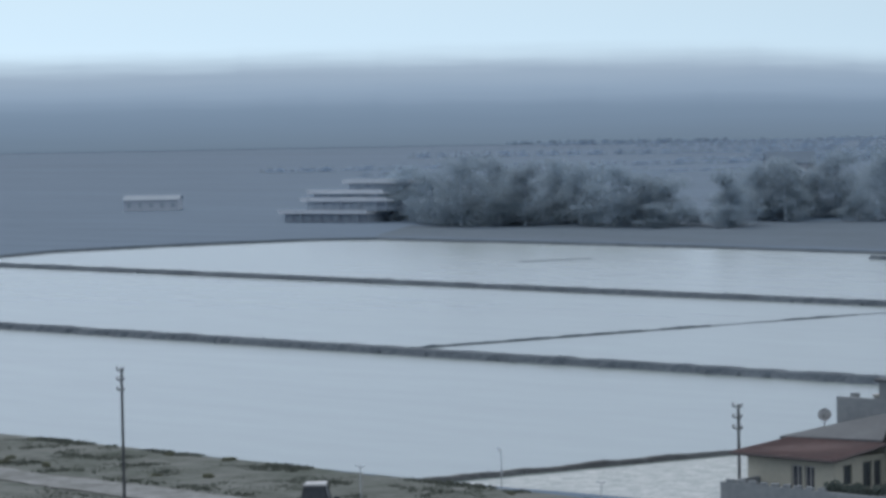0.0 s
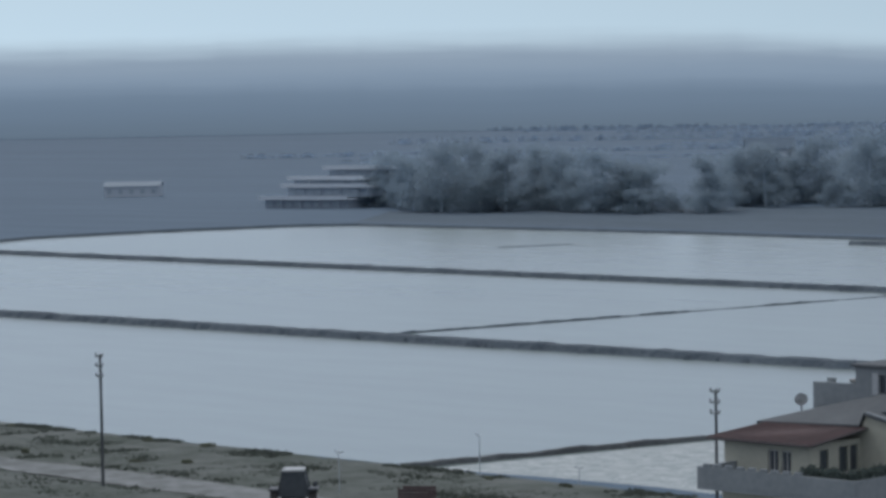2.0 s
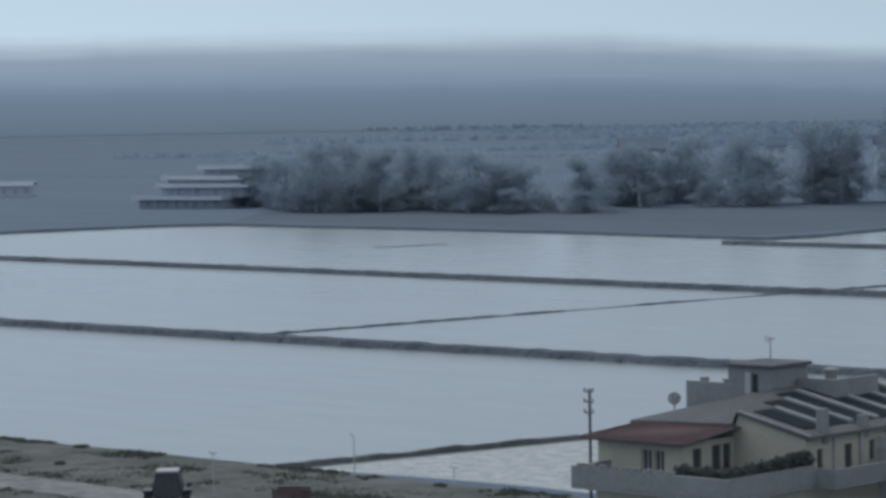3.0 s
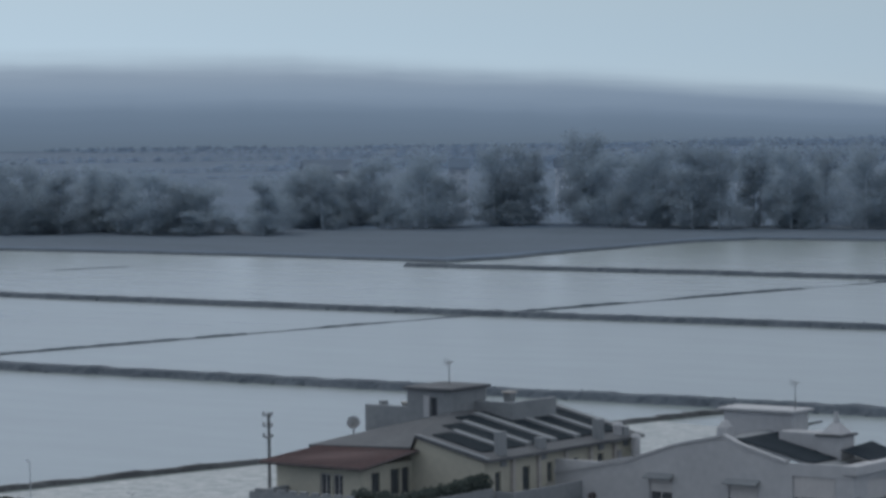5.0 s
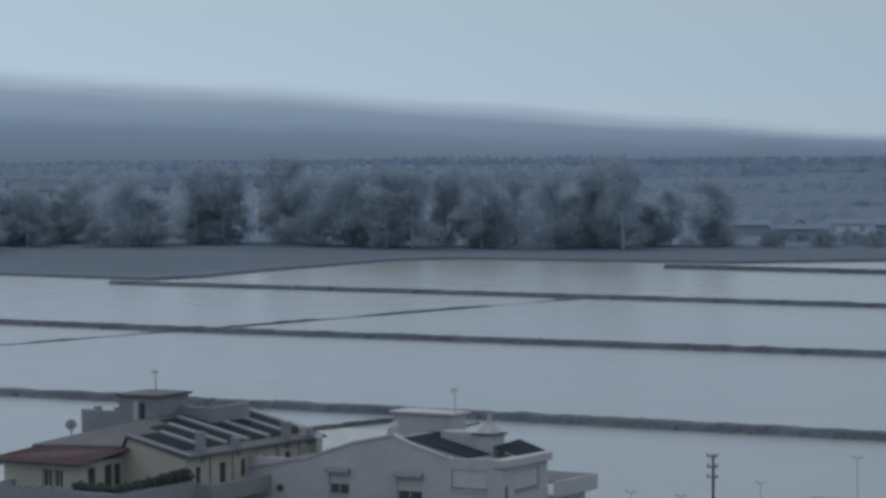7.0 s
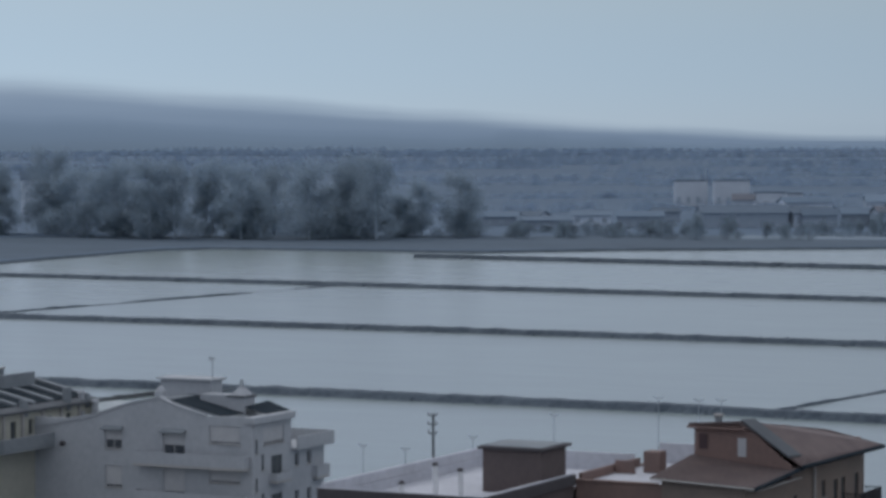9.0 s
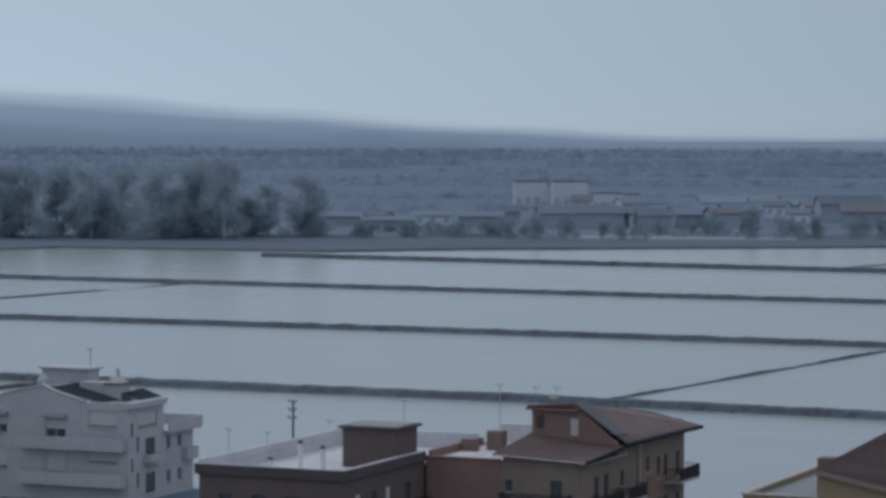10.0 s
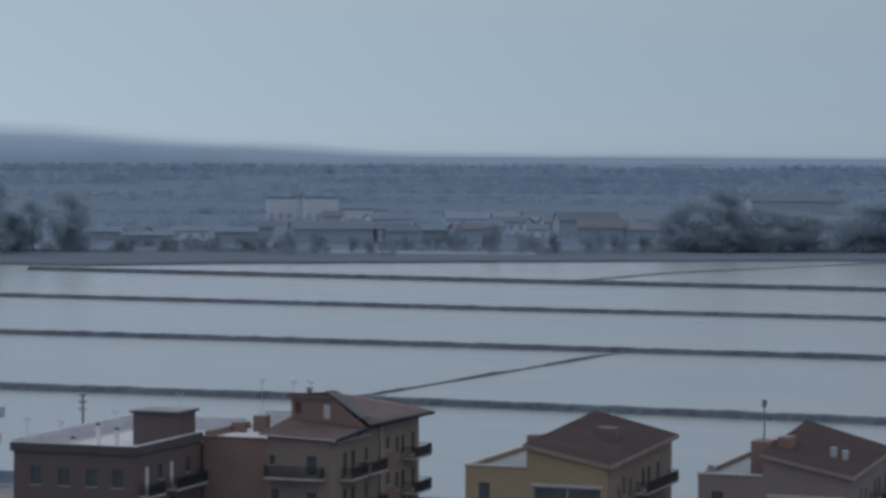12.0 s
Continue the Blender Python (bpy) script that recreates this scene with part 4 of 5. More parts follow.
def yellow_house():
    t = thing("apartment_house", "cream apartment house with red lean-to roof and dark striped roof", "house", (-158, 244, FOOT))
    # lower body under the terrace
    low = [(-161.5, -160.4, 5.2, 6.9), (-158.6, -157.4, 5.2, 6.9), (-155.4, -154.4, 5.2, 6.9)]
    part("wall", wall_mesh("S", 233.2, -162.4, -153.2, FOOT, 8.2, low), M_YELLOW, t)
    part("wall", boxes((-162.4, -162.1, 233.5, 256, FOOT, 8.2), (-153.5, -153.2, 233.5, 256, FOOT, 8.2), (-162.1, -153.5, 255.7, 256, FOOT, 8.2)), M_YELLOW, t)
    for a0, a1, z0, z1 in low:
        window(t, "S", 233.2, a0, a1, z0, z1, "dark")
    part("terrace", boxes((-163.3, -152.7, 232.2, 256.6, 8.2, 8.4)), M_GREY, t)
    part("parapet", boxes((-163.3, -152.7, 232.2, 232.4, 8.404, 9.42), (-152.9, -152.7, 232.404, 239.9, 8.404, 9.42), (-163.3, -163.1, 232.404, 256.6, 8.404, 9.42), bevel=0.02), M_GREY, t, "grey concrete terrace parapet")
    part("balcony", boxes((-152.696, -151.4, 239.9, 256.0, 8.2, 8.4)), M_GREY, t)
    part("parapet", boxes((-151.6, -151.4, 239.9, 256.0, 8.404, 9.25), (-152.696, -151.604, 239.9, 240.1, 8.404, 9.25), bevel=0.02), M_GREY, t, "grey concrete balcony parapet")
    # flower boxes along the parapet
    for i in range(9):
        x = -162.9 + i * 0.78
        b = part("planter", boxes((x, x + 0.5, 232.2, 232.4, 9.424, 9.6), bevel=0.03), M_GREY, t)
    # red-roofed room
    holes = [(-160.95, -160.2, 9.0, 10.2), (-160.05, -159.35, 9.0, 10.2)]
    part("wall", wall_mesh("S", 235.3, -164.0, -158.1, 8.404, 10.62, holes), M_YELLOW, t)
    for h in holes:
        window(t, "S", 235.3, *h)
    eh = [(236.2, 236.95, 9.2, 10.25), (237.85, 238.65, 8.9, 10.3), (238.8, 239.5, 8.9, 10.3)]
    part("wall", wall_mesh("E", -158.1, 235.604, 239.7, 8.404, 10.62, eh), M_YELLOW, t)
    for h in eh:
        window(t, "E", -158.1, *h, "dark")
    part("wall", boxes((-164.0, -163.7, 235.604, 239.7, 8.404, 10.62)), M_YELLOW, t)
    eav = 10.72
    lean = [(-164.7, 234.7, eav), (-157.6, 234.7, eav), (-157.6, 239.6, eav + 0.5), (-164.6, 239.6, eav + 0.34)]
    r = part("roof", slab_roof(lean, 0.14), M_REDROOF, t, "dull red tiled lean-to roof")
    part("tile_ribs", ribs_on(lean, 24), M_REDROOF, r)
    part("gutter", rod((-164.7, 234.64, eav - 0.1), (-157.6, 234.64, eav - 0.1), 0.07), M_CORNICE, r)
    part("gutter", rod((-157.54, 234.7, eav - 0.1), (-157.54, 239.6, eav + 0.45), 0.07), M_CORNICE, r)
    # gabled main block, ridge along y
    rx, rz, ez, wx, wz = -160.2, 12.55, 10.95, -166.8, 10.9
    bm = solid([(-153.2, 239.7, 8.404), (-153.2, 239.7, ez - 0.2), (-157.7, 239.7, 11.82), (-158.0, 239.7, 11.14), (-165.1, 239.7, 10.88), (-165.4, 239.7, 8.404)], (0, 0.3, 0))
    part("gable", bm, M_YELLOW, t)
    win_e = [(240.7, 241.2, 8.9, 10.15), (243.2, 243.9, 8.7, 10.2), (245.5, 246.0, 9.1, 10.2), (248.0, 248.6, 9.0, 10.2), (250.4, 251.0, 9.0, 10.2), (252.4, 252.9, 9.1, 10.2)]
    part("wall", wall_mesh("E", -153.2, 240.0, 254.2, 8.404, ez - 0.15, win_e), M_YELLOW, t)
    for h in win_e:
        window(t, "E", -153.2, *h, "dark")
    for y in (242.2, 244.6, 247.2, 249.6, 252.0):
        part("pilaster", boxes((-153.196, -153.02, y - 0.12, y + 0.12, 8.404, ez - 0.2)), M_TRIM, t)
    part("wall", boxes((-165.4, -153.204, 254.2, 254.5, 8.404, 11.0), (-165.4, -165.1, 240.0, 254.2, 8.404, wz)), M_YELLOW, t)
    east = [(-157.7, 239.5, 12.02), (-152.8, 239.5, ez - 0.02), (-152.8, 254.6, ez - 0.02), (rx, 254.6, rz), (rx, 246.0, rz)]
    er = part("roof", slab_roof(east, 0.16), M_ROOFGREY, t, "grey roof slope with dark glazed stripes")
    part("roof", slab_roof([(-165.2, 239.5, 11.1), (-158.0, 239.5, 11.34), (rx - 0.004, 246.0, rz), (-165.9, 246.0, 11.3)], 0.15), M_ROOFGREY, t, "plain grey hip slope")
    part("verge", slab_roof([(-158.0, 239.504, 11.36), (-157.71, 239.52, 12.02), (rx - 0.006, 246.0, rz + 0.004)], 0.05), M_ROOFGREY, t)
    slope = (ez - 0.02 - rz) / (-152.8 - rx)
    for i in range(6):
        y0 = 240.55 + i * 2.35
        x0, x1 = (-157.3, -158.4, -159.3, -159.5, -159.5, -159.5)[i], -153.9
        z0, z1 = rz + slope * (x0 - rx) + 0.01, rz + slope * (x1 - rx) + 0.01
        part("roof_panel", solid([(x0, y0, z0), (x1, y0, z1), (x1, y0 + 1.6, z1), (x0, y0 + 1.6, z0)], (0, 0, 0.06)), M_PANEL, er, "dark glazed roof panel")
        part("roof_rib", solid([(x0, y0 + 1.68, z0), (x1, y0 + 1.68, z1), (x1, y0 + 2.2, z1), (x0, y0 + 2.2, z0)], (0, 0, 0.16)), M_GREY, er, "pale grey roof rib")
    for i in range(14):
        f0, f1 = i / 14, (i + 0.8) / 14
        xa, xb = rx + 2.6 + 4.8 * f0, rx + 2.6 + 4.8 * f1
        part("verge_tile", solid([(xa, 239.46, rz + slope * (xa - rx) + 0.004), (xb, 239.46, rz + slope * (xb - rx) + 0.004), (xb, 239.8, rz + slope * (xb - rx) + 0.004), (xa, 239.8, rz + slope * (xa - rx) + 0.004)], (0, 0, 0.08)), M_GREY, er)
    west = [(rx - 0.004, 246.0, rz), (rx - 0.004, 254.6, rz), (wx, 254.6, wz), (wx, 246.0, wz)]
    part("roof", slab_roof(west, 0.16), M_ROOFGREY, t, "plain grey roof slope")
    # stair head and parapets on top
    dh = [(-161.65, -161.15, 12.3, 13.35)]
    s = part("stair_head", wall_mesh("S", 246.0, -163.3, -160.2, 11.6, 13.75, dh), M_GREY, t)
    part("wall", boxes((-163.3, -163.0, 246.304, 249.4, 11.0, 13.75), (-160.5, -160.2, 246.304, 249.4, 11.0, 13.75), (-163.0, -160.5, 249.1, 249.4, 11.0, 13.75)), M_GREY, s)
    part("door", panel_on("S", 246.0, -161.65, -161.15, 12.3, 13.35, 0.2, 0.25), M_GLASS, s)
    part("door_frame", panel_on("S", 246.0, -162.1, -161.7, 12.2, 13.45, -0.03, -0.003), M_WHITE, s)
    part("roof_cap", boxes((-163.5, -160.0, 245.8, 249.6, 13.754, 13.92), bevel=0.03), M_ROOFGREY, s)
    part("parapet", boxes((-166.4, -163.304, 246.0, 246.25, 11.0, 12.75), (-160.196, -157.5, 248.3, 248.55, 11.2, 13.05), bevel=0.02), M_GREY, t)
    part("parapet", boxes((-157.75, -157.5, 248.554, 252.5, 11.2, 13.05)), M_GREY, t)
    part("chimney", rod((-165.5, 246.6, 11.2), (-165.5, 246.6, 12.95), 0.35, 0.28, 10), M_GREY, t, "round stubby chimney")
    chimney(t, -163.9, 246.7, 11.5, 12.95, 0.35, M_GREY)
    chimney(t, -158.7, 249.6, 11.5, 13.55, 0.5, M_GREY)
    for y, z in ((241.4, 12.4), (245.1, 11.75), (250.7, 12.25), (253.2, 11.6)):
        chimney(t, -153.35, y, 10.4, z, 0.5, M_GREY, cap=False)
    for x, y, z in ((-153.5, 252.9, 11.75), (-152.7, 253.5, 11.05)):
        c = part("chimney", rod((x, y, 8.404), (x, y, z - 0.2), 0.3, 0.26, 12), M_WHITE, t, "round white chimney stack")
        part("cap", rod((x, y, z - 0.196), (x, y, z), 0.36, 0.2, 12), M_WHITE, c)
    return t


set_back(yellow_house())
set_back(dish((-165.4, 243.7, 10.7), 0.38, "round grey satellite dish on the grey roof", 1.2))
set_back(aerial((-161.4, 247.5, 14.0), 1.35, "thin television aerial on the stair head"))


def hedge():
    """A hedge in troughs that runs along the front parapet and turns the corner."""
    row = [(-156.4 + 0.45 * i, 232.95, 9.3 + 0.12 * math.sin(i * 1.9)) for i in range(8)] + [(-153.25, 233.4 + 0.45 * i, 9.32 + 0.025 * i + 0.06 * math.sin(i * 2.3)) for i in range(15)]
    verts, faces = leaf_cloud([(p, (0.5, 0.45, 0.5)) for p in row], 7000, 0.11, 77)
    me = bpy.data.meshes.new("leaves")
    me.from_pydata(verts, [], faces)
    me.materials.append(M_HEDGE)
    t = thing("hedge", "dark green clipped hedge in troughs on the terrace", "hedge", (-154, 233.2, 8.404))
    part("trough", boxes((-156.7, -152.95, 232.45, 233.2, 8.404, 8.95), (-153.6, -152.95, 233.204, 239.6, 8.404, 8.95), bevel=0.03), M_GREY, t)
    ob = new("leaves", me)
    ob.parent, ob.matrix_parent_inverse = t, Matrix.Translation(-Vector((-154, 233.2, 8.404)))
    return t


set_back(hedge())


# ---- white house ----
def white_house():
    t = thing("apartment_house", "white apartment house with dark slate roof patches and loggias", "house", (-151, 265, GROUND))
    y0, xe = 259.6, -142.0
    holes = []
    for z in (6.5, 3.4):
        holes += [(-155.8, -154.2, z - 0.3, z + 1.45), (-150.3, -148.3, z - 0.6, z + 1.45), (-146.0, -143.2, z + 0.55, z + 1.95)]
    part("wall", wall_mesh("S", y0, -163.5, xe, GROUND, 8.46, holes), M_WHITE, t)
    for n, h in enumerate(holes):
        window(t, "S", y0, *h, "awning" if n in (0, 1) else "roller")
    balcony(t, "S", y0, -152.6, -142.3, 5.25, 0.9, 0.95, solid_front=M_WHITE)
    balcony(t, "S", y0, -152.6, -142.3, 2.15, 0.9, 0.95, solid_front=M_WHITE)
    # gable top, peak over the stair
    bm = solid([(xe, y0, 8.464), (-142.6, y0, 9.25), (-146.4, y0, 9.15), (-149.4, y0, 9.95), (-150.6, y0, 10.45), (-153.9, y0, 9.75), (-157.0, y0, 8.75), (-157.9, y0, 8.464)], (0, 0.3, 0))
    part("gable", bm, M_WHITE, t)
    part("wall", solid([(-163.5, y0 - 0.004, 7.4), (-157.0, y0 - 0.004, 8.7), (-157.0, y0 - 0.004, 8.95), (-163.5, y0 - 0.004, 7.65)], (0, -0.12, 0)), M_WHITE, t, "raised white coping")
    for i, (xa, za, xb, zb) in enumerate(((-157.0, 8.75, -153.9, 9.75), (-153.9, 9.75, -150.6, 10.45), (-150.6, 10.45, -149.4, 9.95), (-149.4, 9.95, -146.4, 9.15))):
        part("coping", solid([(xa, y0 - 0.1, za), (xb, y0 - 0.1, zb), (xb, y0 - 0.1, zb + 0.14), (xa, y0 - 0.1, za + 0.14)], (0, 0.5, 0)), M_WHITE, t)
    # roof slopes
    yb = 271.0
    er = part("roof", slab_roof([(-150.6, y0 + 0.3, 10.4), (-142.3, y0 + 0.3, 8.55), (-142.3, 266.0, 8.55), (-150.6, 266.0, 10.4)], 0.15), M_GREY, t)
    part("slate", slab_roof([(-149.9, y0 + 0.35, 10.33), (-144.9, y0 + 0.35, 9.215), (-144.9, 264.6, 9.215), (-149.9, 264.6, 10.33)], 0.05), M_SLATE, er, "dark slate roof patch")
    part("slate", slab_roof([(-144.4, 262.4, 9.75), (-142.4, 262.4, 9.28), (-142.4, 266.0, 9.3), (-144.4, 266.0, 9.95)], 0.06), M_SLATE, er, "dark slate roof patch")
    wr = part("roof", slab_roof([(-150.604, y0 + 0.3, 10.4), (-150.604, yb, 10.4), (-158.5, yb, 8.3), (-158.5, y0 + 0.3, 8.3)], 0.15), M_GREY, t)
    part("slate", slab_roof([(-152.0, y0 + 1.2, 10.13), (-152.0, y0 + 3.6, 10.13), (-154.4, y0 + 3.6, 9.5), (-154.4, y0 + 1.2, 9.5)], 0.05), M_SLATE, wr, "dark slate roof patch")
    # east front: tall corner, then the stepped terrace
    eh = [(259.95, 260.3, 6.35, 7.45), (260.9, 261.3, 5.0, 6.2), (262.4, 264.1, 4.05, 5.95), (261.2, 264.4, 6.95, 8.3), (259.95, 260.3, 3.3, 4.4), (260.9, 261.3, 1.9, 3.1), (262.4, 264.1, 1.2, 2.9)]
    part("wall", wall_mesh("E", xe, y0 + 0.3, 265.6, GROUND, 8.7, eh), M_WHITE, t)
    for n, h in enumerate(eh):
        window(t, "E", xe, *h, "roller" if n == 3 else "dark")
    part("cornice", boxes((-142.6, -141.7, y0 - 0.2, 265.8, 8.704, 9.25), bevel=0.03), M_WHITE, t)
    eh = [(266.1, 266.8, 4.75, 5.8), (268.1, 268.8, 4.75, 5.8), (266.1, 266.8, 1.7, 2.8), (268.1, 268.8, 1.7, 2.8)]
    part("wall", wall_mesh("E", xe, 265.6, 270.6, GROUND, 6.1, eh), M_WHITE, t)
    for h in eh:
        window(t, "E", xe, *h)
    part("terrace", boxes((-149.0, -141.4, 265.604, 271.6, 6.104, 6.3), bevel=0.02), M_WHITE, t)
    part("parapet", boxes((-141.55, -141.4, 265.604, 271.6, 6.304, 7.2), (-149, -141.554, 271.45, 271.6, 6.304, 7.2), bevel=0.02), M_WHITE, t)
    part("wall", boxes((-163.5, -142.004, 270.604, 270.9, GROUND, 6.1), (-163.5, -163.2, 259.904, 270.6, GROUND, 7.4), (-149.3, -149.0, 266.0, 270.6, 6.304, 9.6)), M_WHITE, t)
    balcony(t, "E", xe, 262.1, 264.4, 4.0, 0.7, 0.6, solid_front=M_WHITE)
    balcony(t, "E", xe, 269.0, 271.0, 3.6, 0.5, 0.9, solid_front=M_WHITE)
    # stair head, drum and peaked chimney
    s = part("stair_head", boxes((-153.7, -148.9, 264.6, 266.4, 9.3, 11.45), bevel=0.03), M_WHITE, t)
    part("roof_cap", boxes((-153.95, -148.65, 264.3, 266.7, 11.454, 11.62), bevel=0.03), M_WHITE, s)
    c = part("chimney", boxes((-146.2, -144.7, 262.9, 264.5, 8.8, 10.42), bevel=0.03), M_WHITE, t, "broad white chimney with a pyramid cap")
    part("cap", boxes((-146.35, -144.55, 262.75, 264.65, 10.424, 10.55), bevel=0.02), M_ROOFGREY, c, "dark grey cap slab")
    bm = bmesh.new()
    bmesh.ops.create_cone(bm, cap_ends=True, segments=4, radius1=0.95, radius2=0.3, depth=0.6, matrix=Matrix.Translation((-145.45, 263.7, 10.856)) @ Matrix.Rotation(radians(45), 4, "Z"))
    part("pyramid", bm, M_WHITE, c)
    part("finial", rod((-145.45, 263.7, 11.16), (-145.45, 263.7, 11.8), 0.2, 0.12), M_WHITE, c)
    part("wall", boxes((-148.9, -146.204, 263.0, 264.6, 9.5, 10.55)), M_WHITE, t)
    c = part("chimney", boxes((-151.6, -150.9, 260.4, 261.2, 9.9, 10.9), bevel=0.05), M_WHITE, t)
    bm = bmesh.new()
    bmesh.ops.create_cone(bm, cap_ends=True, segments=8, radius1=0.42, radius2=0.2, depth=0.35, matrix=Matrix.Translation((-151.25, 260.8, 11.08)))
    part("cowl", bm, M_WHITE, c)
    part("vent", rod((-159.8, 259.3, 6.4), (-159.8, 259.59, 6.4), 0.22, 0.22, 12), M_CORNICE, t, "round dark vent")


white_house()
aerial((-148.9, 264.9, 11.62), 1.7, "thin television aerial on the white stair head")


# ---- flat-roofed brown block ----
def flat_block():
    t = thing("apartment_block", "brown flat-roofed block with pale roof deck and parapet", "block", (-110, 231, GROUND))
    x0, x1, y0, y1 = -115.8, -104.5, 224.0, 247.8
    sh = [(x, x + 1.0, z, z + 1.5) for x in (-114.2, -111.6, -109.0, -106.6) for z in (5.6, 2.6)]
    part("wall", wall_mesh("S", y0, x0, x1, GROUND, 8.8, sh), M_BROWN, t)
    for h in sh:
        window(t, "S", y0, *h, "dark")
    eh = [(226.0, 227.0, 5.0, 7.2), (228.6, 229.4, 5.9, 7.2), (231.0, 232.0, 5.0, 7.2), (234.4, 235.2, 5.9, 7.2), (226.0, 227.0, 2.0, 4.1), (231.0, 232.0, 2.0, 4.1)]
    part("wall", wall_mesh("E", x1, y0 + 0.3, 237.7, GROUND, 8.8, eh), M_BROWN, t)
    for n, h in enumerate(eh):
        window(t, "E", x1, *h, "roller" if n % 2 == 0 else "dark")
    balcony(t, "E", x1, 224.6, 228.0, 4.9, 1.0)
    balcony(t, "E", x1, 230.4, 236.9, 4.9, 1.0)
    part("wall", boxes((x0, x0 + 0.3, y0 + 0.3, y1, GROUND, 8.0), (x0 + 0.3, x1, y1 - 0.3, y1, GROUND, 8.0)), M_BROWN, t)
    part("parapet", boxes((x0, x0 + 0.3, y0 + 0.304, y1, 8.004, 8.8), (x0 + 0.304, x1, y1 - 0.3, y1, 8.004, 8.8)), M_DECK, t, "pale inner parapet face")
    part("roof_deck", boxes((x0 + 0.3, x1 - 0.304, y0 + 0.304, y1 - 0.3, 8.0, 8.2)), M_DECK, t, "pale patched roof membrane")
    part("cornice", boxes((x0 - 0.25, x1 + 0.25, y0 - 0.25, y0 - 0.004, 8.4, 9.12), (x1 + 0.004, x1 + 0.25, y0 - 0.0, 237.5, 8.4, 9.12), bevel=0.02), M_CORNICE, t, "dark projecting roof cornice")
    part("parapet", boxes((x0 - 0.1, x0 + 0.15, y0 + 0.104, y1, 8.804, 9.42), (x0 + 0.154, x1, y1 - 0.25, y1, 8.804, 9.42), bevel=0.02), M_DECK, t, "pale parapet wall")
    part("coping", boxes((x1 - 0.05, x1 + 0.2, y0 + 0.2, 237.4, 9.124, 9.2), (x0 - 0.2, x1 + 0.2, y0 - 0.2, y0 - 0.05, 9.124, 9.18)), M_DECK, t, "pale worn coping")
    s = part("stair_head", boxes((-109.1, -104.85, 233.4, 237.2, 8.204, 11.0), bevel=0.03), M_BROWN, t, "brown stair head on the flat roof")
    part("roof_cap", boxes((-109.35, -104.55, 233.15, 237.45, 11.004, 11.2), bevel=0.03), M_CORNICE, s)
    part("roof_deck", boxes((-109.1, -104.85, 233.4, 237.2, 11.204, 11.24)), M_GREY, s)
    for x, y, h in ((-110.4, 229.2, 1.75), (-109.6, 231.2, 1.2), (-112.2, 228.0, 0.6)):
        v = part("vent_pipe", rod((x, y, 8.19), (x, y, 8.52 + h), 0.2, 0.18, 10), M_WHITEPAINT, t, "pale roof vent pipe")
        part("cowl", rod((x, y, 8.524 + h), (x, y, 8.72 + h), 0.24, 0.14, 10), M_CORNICE, v)


flat_block()


